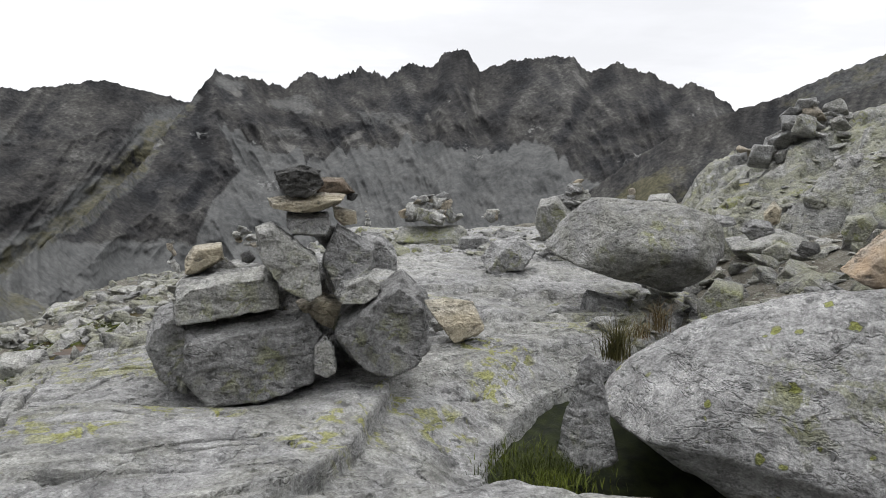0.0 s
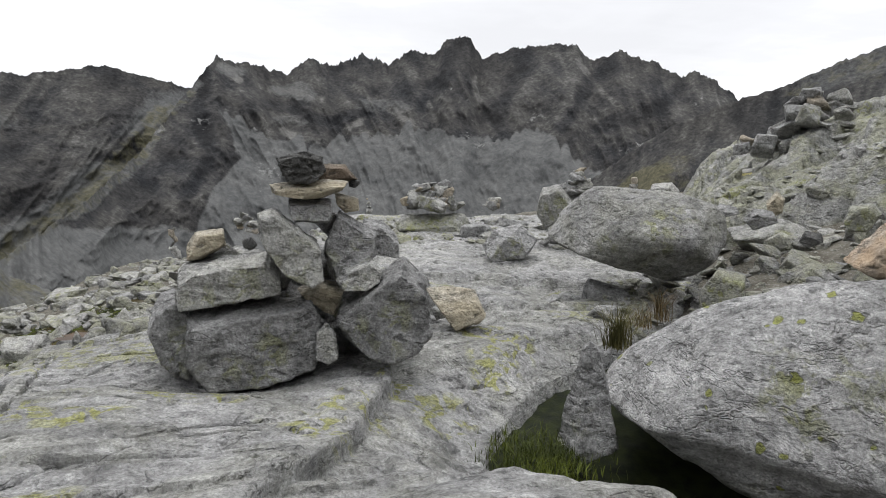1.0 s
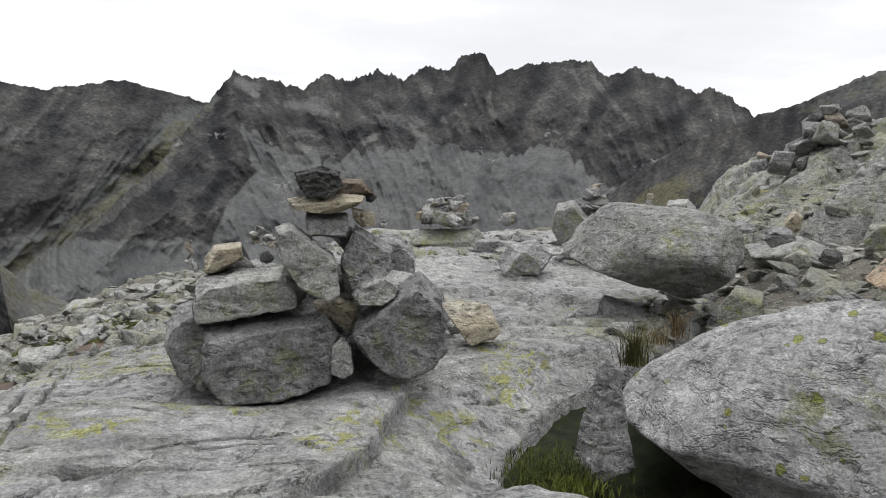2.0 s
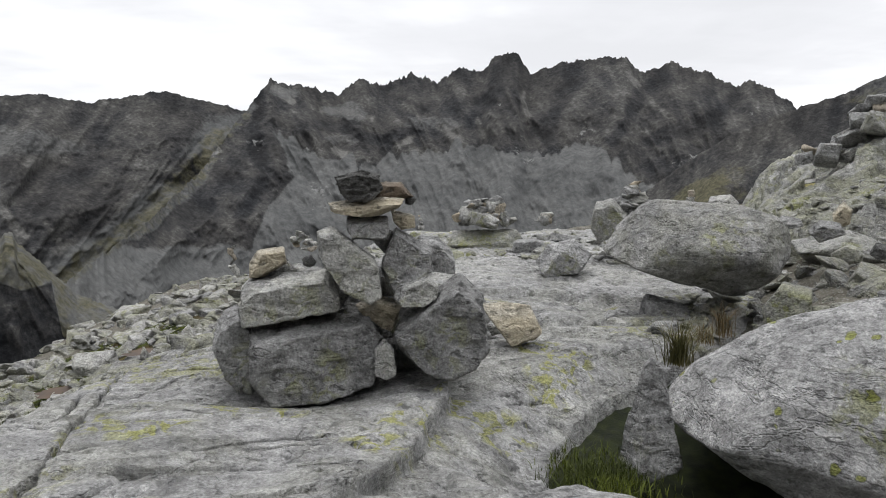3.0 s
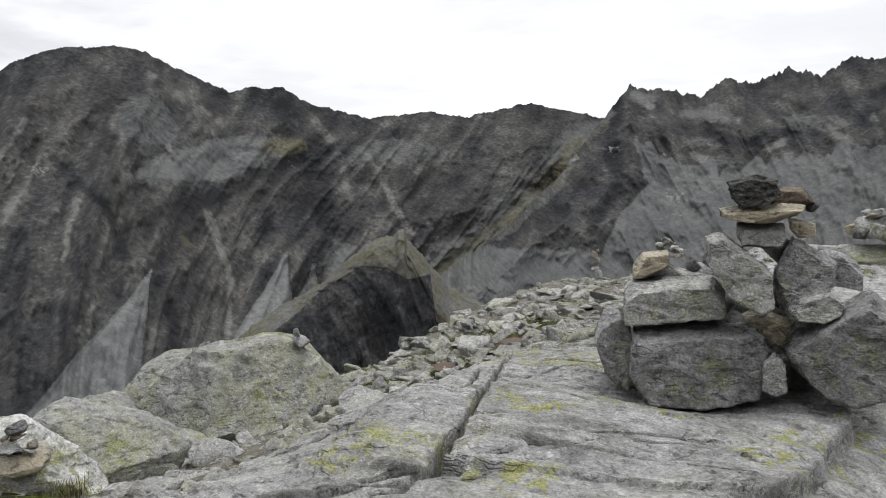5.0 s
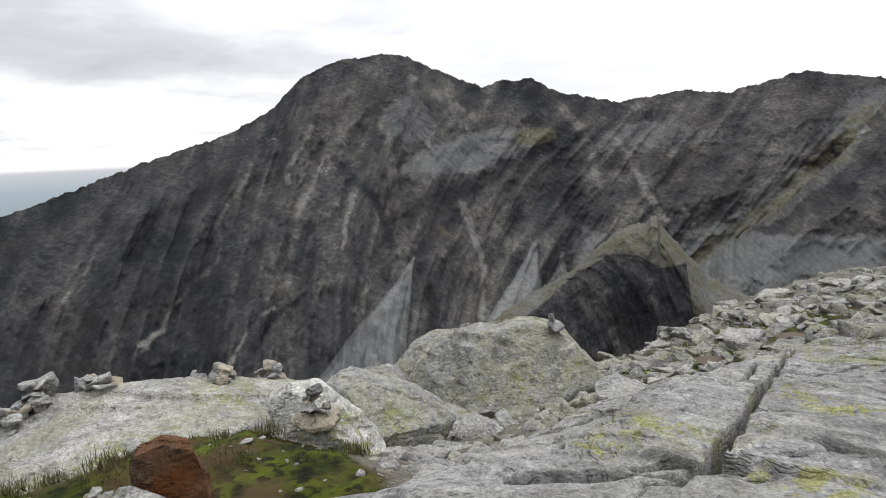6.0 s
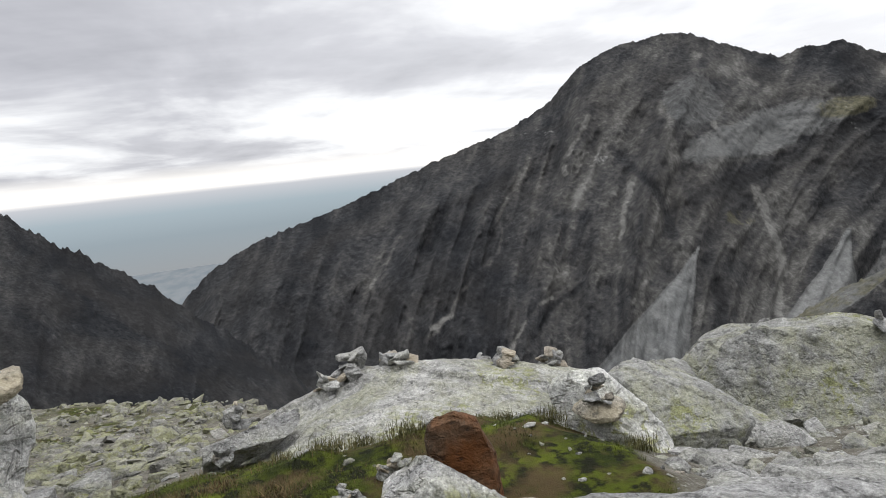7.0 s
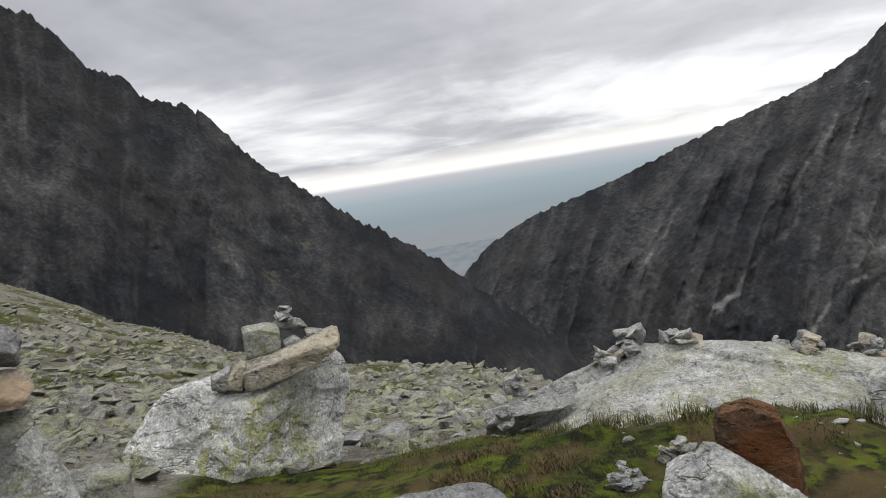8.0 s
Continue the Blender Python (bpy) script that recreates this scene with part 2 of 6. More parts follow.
def mountain_material(name, k):
    """Dark gneiss walls with ribs and ledges, grey scree and thin dry turf; k: how much finer than on the far walls."""
    m = Nodes(name, "World")
    big = m.noise(0.0045 * k, 6, 0.62, warp=0.6)
    mid = m.noise(0.019 * k, 8, 0.68, warp=0.4)
    fine = m.noise(0.085 * k, 7, 0.72)
    grit = m.noise(0.33 * k, 4, 0.7)
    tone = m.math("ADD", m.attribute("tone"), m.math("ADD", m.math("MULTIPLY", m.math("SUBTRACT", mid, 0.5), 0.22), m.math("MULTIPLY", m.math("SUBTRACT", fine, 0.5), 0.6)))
    # the cool cast of the darkest rock colours stands in for haze
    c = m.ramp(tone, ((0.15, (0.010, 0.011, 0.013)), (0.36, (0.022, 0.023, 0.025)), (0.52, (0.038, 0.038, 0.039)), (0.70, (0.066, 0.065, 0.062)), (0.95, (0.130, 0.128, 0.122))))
    c = m.mix(m.ramp(big, ((0.40, 0.25), (0.60, 0.0))), c, (0.040, 0.036, 0.031))
    c = m.mix(1.0, c, m.ramp(fine, ((0.34, 0.70), (0.47, 0.96), (0.55, 1.05), (0.68, 1.45))), "MULTIPLY")
    c = m.mix(1.0, c, m.ramp(grit, ((0.34, 0.86), (0.5, 1.0), (0.66, 1.16))), "MULTIPLY")
    scree = m.mix(m.ramp(m.noise(0.010 * k, 6, 0.6), ((0.35, 0), (0.65, 1))), (0.076, 0.078, 0.078), (0.112, 0.113, 0.111))
    run = m.noise(0.035 * k, 6, 0.62, (1, 1, 0.12), (0, 0, 0), 0.5)
    scree = m.mix(m.ramp(run, ((0.38, 0.22), (0.48, 0))), scree, (0.046, 0.047, 0.048))
    scree = m.mix(m.ramp(run, ((0.54, 0), (0.64, 0.3))), scree, (0.122, 0.122, 0.119))
    scree = m.mix(1.0, scree, m.ramp(grit, ((0.34, 0.88), (0.5, 1.0), (0.66, 1.14))), "MULTIPLY")
    scree = m.mix(1.0, scree, m.ramp(m.math("MULTIPLY", m.attribute("scree"), 0.5), ((0.50, 1.0), (0.60, 1.45))), "MULTIPLY")
    scree = m.mix(1.0, scree, m.ramp(fine, ((0.34, 0.72), (0.5, 1.0), (0.66, 1.25))), "MULTIPLY")
    ragged = m.math("ADD", m.attribute("scree"), m.math("ADD", m.math("MULTIPLY", m.math("SUBTRACT", mid, 0.5), 0.42), m.math("MULTIPLY", m.math("SUBTRACT", fine, 0.5), 0.34)))
    c = m.mix(m.ramp(ragged, ((0.42, 0), (0.72, 1))), c, scree)
    turf = m.math("ADD", m.attribute("turf"), m.math("MULTIPLY", m.math("SUBTRACT", mid, 0.5), 1.3))
    c = m.mix(m.math("MULTIPLY", m.ramp(turf, ((0.45, 0), (0.70, 1))), 0.8), c, m.mix(m.ramp(fine, ((0.4, 0), (0.6, 1))), (0.058, 0.056, 0.034), (0.115, 0.107, 0.066)))
    vein = m.math("ADD", m.attribute("quartz"), m.math("MULTIPLY", m.math("SUBTRACT", fine, 0.5), 1.1))
    c = m.mix(m.ramp(vein, ((0.50, 0), (0.62, 0.75))), c, (0.21, 0.21, 0.205))
    h = m.math("MULTIPLY", m.math("ADD", mid, m.math("MULTIPLY", fine, 0.35)), m.ramp(ragged, ((0.44, 1.0), (0.7, 0.4))))
    return m.done(c, 0.95, h, 0.6, 12.0 / k, spec=0.1)


def ground_material():
    """Stony soil near by, turf in hollows, farmland far below in colours paled blue for haze."""
    m = Nodes("alpine_ground", "World")
    soil = m.mix(m.ramp(m.noise(6, 5, 0.65), ((0.35, 0), (0.65, 1))), (0.06, 0.053, 0.038), (0.17, 0.16, 0.135))
    soil = m.mix(m.ramp(m.noise(45, 4, 0.7), ((0.54, 0), (0.64, 0.7))), soil, (0.30, 0.295, 0.28))
    grass = m.mix(m.ramp(m.noise(3.5, 5, 0.6), ((0.35, 0), (0.65, 1))), (0.014, 0.020, 0.002), (0.085, 0.105, 0.008))
    # near-black patches paint the shade between clumps into the turf
    grass = m.mix(m.ramp(m.noise(9, 4, 0.6), ((0.42, 0.95), (0.53, 0))), grass, (0.006, 0.007, 0.002))
    grass = m.mix(m.ramp(m.noise(2.2, 4, 0.6), ((0.50, 0), (0.62, 0.85))), grass, (0.070, 0.048, 0.022))
    c = m.mix(m.ramp(m.attribute("turf"), ((0.35, 0), (0.65, 1))), soil, grass)
    # distance haze is painted into the farmland's blue-grey colours
    hazed_fields = m.mix(m.ramp(m.noise(0.004, 6, 0.6, (1, 3, 1)), ((0.40, 0), (0.62, 1))), (0.115, 0.135, 0.150), (0.150, 0.165, 0.175))
    c = m.mix(m.attribute("plain"), c, hazed_fields)
    h = m.math("ADD", m.noise(30, 5, 0.7), m.noise(130, 3, 0.7))
    return m.done(c, 0.95, h, 0.7, 0.02, spec=0.15)


def plain_material(name, a, b, scale, rough=0.9, bump=0.3, spec=0.25, vary=True):
    m = Nodes(name)
    c = m.mix(m.ramp(m.noise(scale, 5, 0.6), ((0.35, 0), (0.65, 1))), a, b)
    if vary:
        c = m.mix(1.0, c, m.ramp(m.island(), ((0.0, 0.6), (1.0, 1.3))), "MULTIPLY")
    return m.done(c, rough, m.noise(scale * 5, 4), bump, 0.004, spec)


MAT["mountain"], MAT["near_mountain"], MAT["knoll"] = mountain_material("mountain_rock", 1.0), mountain_material("near_mountain_rock", 2.8), mountain_material("knoll_rock", 9.0)
MAT["ground"] = ground_material()
MAT["blade"] = plain_material("grass_blade", (0.020, 0.028, 0.003), (0.085, 0.105, 0.010), 3, 0.7)
MAT["dry_blade"] = plain_material("dry_grass_blade", (0.065, 0.048, 0.020), (0.15, 0.105, 0.048), 6, 0.8)
MAT["tuft_blade"] = plain_material("tuft_blade", (0.05, 0.052, 0.016), (0.14, 0.125, 0.05), 5, 0.8)
# moss taken to near black: the overhang's shade is in its colour
MAT["moss"] = plain_material("shade_darkened_moss", (0.003, 0.005, 0.001), (0.016, 0.022, 0.003), 14, 0.9, 0.9)
MAT["bog"] = plain_material("rusty_bog", (0.026, 0.013, 0.005), (0.060, 0.030, 0.010), 4, 0.6, 0.3, 0.4, False)
MAT["white_paint"] = plain_material("white_paint", (0.74, 0.73, 0.70), (0.82, 0.81, 0.78), 30, 0.7, 0.2)
MAT["yellow_paint"] = plain_material("yellow_paint", (0.62, 0.56, 0.25), (0.72, 0.66, 0.34), 30, 0.7, 0.2)

# ------------------------------------------------------------------ noise and mesh helpers


def lattice(ix, iy, iz, seed):
    with np.errstate(over="ignore"):
        h = ix.astype(np.uint32) * np.uint32(374761393) + iy.astype(np.uint32) * np.uint32(668265263) + iz.astype(np.uint32) * np.uint32(2147483647) + np.uint32(seed * 1274126177 % 4294967291)
        h = (h ^ (h >> np.uint32(13))) * np.uint32(1274126177)
        h = (h ^ (h >> np.uint32(16))) * np.uint32(2246822519)
    return ((h ^ (h >> np.uint32(15))) & np.uint32(0xFFFFFF)).astype(np.float64) / 0xFFFFFF


def grain_noise(p, seed=0):
    """Smooth noise between -1 and 1 at the rows of p."""
    base = np.floor(p)
    f = p - base
    f = f * f * f * (f * (f * 6 - 15) + 10)
    i = base.astype(np.int64)
    total = 0.0
    for dx in (0, 1):
        for dy in (0, 1):
            for dz in (0, 1):
                w = np.where(dx, f[:, 0], 1 - f[:, 0]) * np.where(dy, f[:, 1], 1 - f[:, 1]) * np.where(dz, f[:, 2], 1 - f[:, 2])
                total = total + w * lattice(i[:, 0] + dx, i[:, 1] + dy, i[:, 2] + dz, seed)
    return total * 2 - 1


def fbm(p, scale, octaves=4, seed=0, gain=0.5, ridged=False):
    total, amp, norm = 0.0, 1.0, 0.0
    for o in range(octaves):
        v = grain_noise(p * scale * 2.03**o + 17.3 * o, seed + o)
        total = total + amp * (1 - 2 * np.abs(v) if ridged else v)
        norm += amp
        amp *= gain
    return total / norm


def flat3(x, y, z=None):
    return np.stack([x, y, np.zeros_like(x) if z is None else z], -1)


def step(a, b, v):
    t = np.clip((v - a) / (b - a), 0, 1)
    return t * t * (3 - 2 * t)


def mesh_from(name, verts, faces, material, smooth=True):
    """A mesh from arrays of places and of triangles or quads."""
    me = bpy.data.meshes.new(name)
    faces = np.asarray(faces)
    n, k = faces.shape
    me.vertices.add(len(verts))
    me.vertices.foreach_set("co", np.asarray(verts, np.float32).ravel())
    me.loops.add(n * k)
    me.loops.foreach_set("vertex_index", faces.astype(np.int32).ravel())
    me.polygons.add(n)
    me.polygons.foreach_set("loop_start", np.arange(0, n * k, k, dtype=np.int32))
    me.polygons.foreach_set("use_smooth", np.full(n, smooth))
    me.update(calc_edges=True)
    me.materials.append(material)
    return me


def float_layer(me, name, values):
    me.attributes.new(name, "FLOAT", "POINT").data.foreach_set("value", np.asarray(values, np.float32))


def grid_faces(rows, cols, closed=False):
    r = np.arange(rows - 1)[:, None]
    c = np.arange(cols if closed else cols - 1)[None, :]
    d = (c + 1) % cols
    return np.stack([r * cols + c, r * cols + d, (r + 1) * cols + d, (r + 1) * cols + c], -1).reshape(-1, 4)


def hull2(pts):
    """The convex hull of an outline, turning left."""
    pts = sorted(map(tuple, pts))
    out = []
    for run in (pts, pts[::-1]):
        half = []
        for p in run:
            while len(half) > 1 and (half[-1][0] - half[-2][0]) * (p[1] - half[-2][1]) - (half[-1][1] - half[-2][1]) * (p[0] - half[-2][0]) <= 1e-9:
                half.pop()
            half.append(p)
        out += half[:-1]
    return np.array(out)


SPHERES = {}


def sphere(level):
    """Even directions and triangles of a fine ball."""
    if level not in SPHERES:
        bm = bmesh.new()
        bmesh.ops.create_icosphere(bm, subdivisions=level, radius=1.0)
        bm.verts.ensure_lookup_table()
        SPHERES[level] = np.array([v.co for v in bm.verts]), np.array([[v.index for v in f.verts] for f in bm.faces])
        bm.free()
    return SPHERES[level]


def outline_stone(name, outline, depth, material, seed, level=4, sharp=34, rough=0.02, lean=0.0, fine=0.012, back=1.0, chips=1, grow=1.0, facets=2, bite=0.08, cuts=(), tilt=1.0):
    """A broken stone with the given outline (x, z) seen from the front (-y), as deep as told: the solid between flat faces
    that meet in worn edges (a high sharp leaves them crisp), with an uneven skin. lean tips its front upwards;
    cuts are further faces: a direction and its distance from the middle."""
    rng = random.Random(seed)
    pts = hull2(np.array(outline) * grow)
    mid = pts.mean(0)
    loc = pts - mid
    ext = np.array((np.ptp(loc[:, 0]) / 2, depth / 2, np.ptp(loc[:, 1]) / 2))
    size = float(np.cbrt(np.prod(ext)))
    planes, dists = [], []
    for a, b in zip(loc, np.roll(loc, -1, 0)):
        e = b - a
        if np.hypot(*e) < 1e-4:
            continue
        n2 = np.array([e[1], -e[0]]) / np.hypot(*e)
        h = max(0.05 * size, float(n2 @ a))
        for sign in (-1, 1):
            if n2[1] > 0.6 and sign < 0:
                tip = tilt * radians(rng.uniform(14, 30))
            else:
                tip = tilt * radians(rng.uniform(2, 9) if rng.random() < 0.7 else rng.uniform(14, 30))
            planes.append((n2[0] * math.cos(tip), sign * math.sin(tip), n2[1] * math.cos(tip)))
            dists.append(h * math.cos(tip))
    for sign, far in ((-1, depth / 2), (1, depth / 2 * back)):
        n = Vector((rng.uniform(-0.2, 0.2), sign, rng.uniform(-0.06, 0.2) + (lean if sign < 0 else 0))).normalized()
        planes.append(tuple(n)), dists.append(far)
    corners = np.array([(p[0], sy * depth * 0.5, p[1]) for p in loc for sy in (-1, 1)])
    for k in range(chips + facets):
        n = Vector((rng.gauss(0, 1), -abs(rng.gauss(0, 0.9)) - 0.3, rng.gauss(0, 0.8))).normalized()
        reach = float((corners @ np.array(n)).max())
        planes.append(tuple(n)), dists.append(max(0.3 * size, reach - size * (bite * rng.uniform(0.8, 3.2))))
    for nx, ny, nz, far in cuts:
        planes.append(tuple(Vector((nx, ny, nz)).normalized())), dists.append(far)
    n, h = np.array(planes), np.array(dists)
    ball, faces = sphere(level + 1)
    d = ball * ext
    d = d / np.linalg.norm(d, axis=1)[:, None]
    q = np.maximum(0, d @ n.T) / h
    top = q.max(1)
    w = (q / top[:, None]) ** sharp
    p = d / (top * w.sum(1) ** (1 / sharp))[:, None]
    out = (w / np.maximum(q, 1e-6)) @ (n / h[:, None])
    out = out / np.linalg.norm(out, axis=1)[:, None]
    off = fbm(p + seed * 3.7, 1.3 / size, 3, seed) * rough * 1.6 * size + fbm(p + seed, 5.0 / size, 4, seed + 9, 0.6, ridged=True) * fine * size
    for k, (freq, at) in enumerate(((0.9, 0.10), (1.7, 0.18), (3.2, 0.18))):
        off = off - 2.6 * fine * size * (0.75**k) * step(at, at + 0.04, fbm(p * (1, 1, 1.6) + seed * 1.7 + k, freq / size, 2, seed + 11 + k))
    p = p + out * off[:, None] + (mid[0], 0, mid[1])
    return mesh_from(name, p, faces, material)


def loose_mesh(name, seed, material, flatness=0.7, worn=True):
    """A loose angular stone of about unit radius: a hull of chance corners, its edges worn."""
    rng = random.Random(seed)
    ext = (1.0, rng.uniform(0.55, 0.9), flatness)
    bm = bmesh.new()
    for _ in range(13):
        v = Vector((rng.uniform(-1, 1), rng.uniform(-1, 1), rng.uniform(-1, 1)))
        v = v / max(0.3, sum(abs(c) ** 4 for c in v) ** 0.25) * rng.uniform(0.82, 1.0)
        bm.verts.new([c * e for c, e in zip(v, ext)])
    bmesh.ops.convex_hull(bm, input=bm.verts[:])
    bmesh.ops.delete(bm, geom=[v for v in bm.verts if not v.link_faces], context="VERTS")
    bmesh.ops.dissolve_limit(bm, angle_limit=radians(9), verts=bm.verts[:], edges=bm.edges[:])
    if worn:
        bmesh.ops.bevel(bm, geom=bm.edges[:], offset=0.055, segments=1, affect="EDGES", clamp_overlap=True)
    bmesh.ops.triangulate(bm, faces=bm.faces[:])
    bmesh.ops.recalc_face_normals(bm, faces=bm.faces[:])
    me = bpy.data.meshes.new(name)
    bm.to_mesh(me)
    bm.free()
    me.materials.append(material)
    return me


def settled(ob, limit=0.3):
    """Lowers a thing that hangs less than limit over the ground until it rests there."""
    low = min((ob.matrix_basis @ v.co).z for v in ob.data.vertices)
    gap = low - float(surface(ob.location.x, ob.location.y)[0])
    if -0.02 < gap < limit:
        ob.location.z -= gap + 0.03
    return ob


def part(name, mesh, parent, m=None, label=""):
    """One mesh object as a part of a thing."""
    ob = new(name, mesh)
    ob.parent = parent
    if m is not None:
        ob.matrix_basis = m
    return tagged(ob, label)


def bearing(az, r, z=0.0):
    """The place at az degrees to the left of +y, r metres off."""
    return (-r * math.sin(radians(az)), r * math.cos(radians(az)), z)
# ------------------------------------------------------------------ ground: one sheet from the feet to the plain
AZ = np.array([-180, -120, -70, -45, -32, -26, -20, -12, -5, 5, 15, 25, 40, 60, 80, 95, 105, 112, 120, 128, 135, 150, 180.0])
Z3 = np.array([0.3, 0.4, 0.5, 0.4, 0.3, 0.2, 0.12, 0.1, 0.1, 0.05, 0.0, 0.0, -0.05, -0.1, -0.1, -0.15, -0.15, -0.1, 0.0, 0.1, 0.15, 0.2, 0.3])
Z10 = np.array([2.0, 3.0, 2.9, 2.1, 1.75, 1.4, 0.75, 0.35, 0.2, 0.05, -0.25, -0.6, -1.5, -2.2, -2.3, -2.2, -1.9, -1.6, -1.2, -0.8, -0.4, 0.4, 2.0])
EDGE = np.array([150, 90, 60, 30, 15, 14, 13, 14, 13, 12, 12, 14, 10, 9, 8, 14, 26, 42, 70, 100, 130, 150, 150.0])
ZEDGE = np.array([30, 25, 14, 4.5, 2.1, 1.7, 0.85, 0.4, 0.2, 0.0, -0.45, -0.9, -1.5, -2.2, -1.9, -2.9, -5.4, -8.6, -12, -10, -3, 5, 30.0])


def ground_height(x, y):
    az = np.degrees(np.arctan2(-x, y))
    r = np.hypot(x, y)
    z3, z10, edge, ze = (np.interp(az, AZ, v) for v in (Z3, Z10, EDGE, ZEDGE))
    start = np.interp(az, [62, 76, 104, 122], [3.0, 4.15, 4.15, 3.0])
    near = z3 + (z10 - z3) * np.clip((r - start) / (10 - start), 0, 1.0)
    far = np.where(edge > 10.5, z10 + (ze - z10) * np.clip((r - 10) / np.maximum(edge - 10, 0.5), 0, 1), near)
    z = np.where(r < 10, near, far)
    z = z - 0.85 * np.maximum(0, r - edge)
    z = np.maximum(z, -400 - 60 * step(900, 2500, r))
    z = z - 0.3 * step(-34, -26, az) * step(-4, -9, az) * step(1.6, 2.0, r) * step(4.3, 3.8, r)
    mounds = 0.08 * turf_amount(x, y) * np.maximum(0, fbm(flat3(x, y), 2.6, 2, 15)) * step(2, 3, r) * step(9, 6, r)
    rough = step(0.5, 4, r) * (0.05 + 0.25 * step(10, 60, r) + 6 * step(150, 600, r) * step(2600, 1200, r))
    return z + mounds + rough * fbm(flat3(x, y), 0.55, 3, 5) + 0.02 * fbm(flat3(x, y), 3.0, 3, 8) * step(0.5, 2, r)


def turf_amount(x, y):
    """Where grass covers the soil: hollows of the left bench, the wet hollow under the front boulder, the far slope."""
    az, r = np.degrees(np.arctan2(-x, y)), np.hypot(x, y)
    bench = step(62, 72, az) * step(132, 120, az) * step(2.2, 2.8, r) * step(5.8, 4.8, r)
    wet = step(20, 28, az) * step(50, 42, az) * step(5.0, 5.6, r) * step(11, 9, r) * 0.75
    slope = step(92, 100, az) * step(8, 14, r) * 0.5
    patchy = 0.75 * fbm(flat3(x, y), 0.9, 4, 31)
    return np.clip(np.maximum.reduce([1.15 * bench, wet, slope]) + patchy - 0.04, 0, 1)


def build_ground():
    cols = 540
    rad = np.concatenate([np.linspace(0.002, 1.5, 6), np.geomspace(1.6, 16, 120), np.geomspace(16.8, 4900, 75)])
    a = np.linspace(-math.pi, math.pi, cols, endpoint=False)
    R, A = np.meshgrid(rad, a, indexing="ij")
    x, y = (-R * np.sin(A)).ravel(), (R * np.cos(A)).ravel()
    z = ground_height(x, y)
    me = mesh_from("ground", flat3(x, y, z), grid_faces(len(rad), cols, True)[:, ::-1], MAT["ground"])
    float_layer(me, "turf", turf_amount(x, y))
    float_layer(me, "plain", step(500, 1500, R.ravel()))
    ob = new("ground", me)
    tagged(ob, "stony alpine soil with turf falling to a plain coloured for haze", "ground", kind="structure")


build_ground()

# ------------------------------------------------------------------ mountains


def ridge(name, label, profile, crest, foot, foot_z, seed, jag=0.25, relief=70, cols=420, rows=110, scree=None, turf=None, quartz=0.0, belly=0.85, teeth=2.2, spread=260, lean=0.5, dip=20, shade=0.0, streaks=None, rock="mountain"):
    """A mountain wall. profile: bearings and heights of its crest in degrees; crest and foot: (bearing, distance); it falls towards the viewer."""
    prof = sorted(profile)
    az = np.linspace(prof[0][0], prof[-1][0], cols)
    el = np.interp(az, [p[0] for p in prof], [p[1] for p in prof])
    rc, rf = (np.interp(az, [p[0] for p in sorted(q)], [p[1] for p in sorted(q)]) for q in (crest, foot))
    smooth = 1.5 + rc * np.tan(np.radians(el - 0.1 * jag))
    tooth = fbm(flat3(az * teeth, az * 0 + seed), 1.0, 4, seed, 0.6)
    el = el + jag * (tooth - 0.1) + 0.4 * jag * fbm(flat3(az * 9, az * 0 + seed), 1.0, 2, seed + 3)
    zc = 1.5 + rc * np.tan(np.radians(el))
    t = np.concatenate([[-0.10, -0.04], np.linspace(0, 1, rows) ** 1.15])
    T = t[:, None] + 0 * zc[None, :]
    Z = smooth[None, :] + (zc - smooth)[None, :] * np.exp(-14 * np.abs(T))
    z = np.where(T < 0, Z + T * 0.5 * rc[None, :], Z + (foot_z - Z) * np.abs(T) ** belly)
    r = rc[None, :] + (rf - rc)[None, :] * T
    mean_r = float(rc.mean())
    s = (np.radians(az) * mean_r)[None, :] + 0 * T
    fall = T * 520 * mean_r / 2200
    pts = np.stack([(s + lean * fall).ravel(), (0.55 * fall).ravel(), np.full(z.size, seed * 50.0)], -1)
    bend = fbm(pts, 1 / (1.5 * spread), 2, seed + 2)
    pts[:, 0] += 0.35 * spread * bend
    spur = fbm(pts, 1 / spread, 4, seed + 20, 0.48, ridged=True).reshape(z.shape)
    skin = np.stack([s.ravel(), z.ravel() * 1.2, r.ravel() * 0.6], -1)
    crag = fbm(skin, 1 / (0.22 * spread), 5, seed + 30, 0.6).reshape(z.shape)
    rib = fbm(pts, 4.2 / spread, 3, seed + 25, 0.6, ridged=True).reshape(z.shape)
    grow = np.clip(T * 5, 0, 1)
    r = r - grow * relief * (1.35 * spur + 0.22 * crag + 0.34 * rib)
    z = z + np.clip(T * 3, 0, 1) * 0.05 * relief * crag
    A = np.radians(az)[None, :]
    x, y = -r * np.sin(A), r * np.cos(A)
    me = mesh_from(name, flat3(x.ravel(), y.ravel(), z.ravel()), grid_faces(len(t), cols)[:, ::-1], MAT[rock])
    seen_el = np.degrees(np.arctan2(z - 1.5, np.hypot(x, y)))
    seen_az = np.broadcast_to(az[None, :], z.shape)
    wob = fbm(skin, 1 / (0.5 * spread), 4, seed + 60, 0.6).reshape(z.shape)
    float_layer(me, "scree", (scree(seen_az, seen_el, T, spur, wob) if scree else 0 * z).ravel())
    float_layer(me, "turf", (turf(seen_az, seen_el, T, spur, wob) if turf else 0 * z).ravel())
    c, n = math.cos(radians(dip)), math.sin(radians(dip))
    sz, zz = s.ravel() + 30 * wob.ravel(), z.ravel()
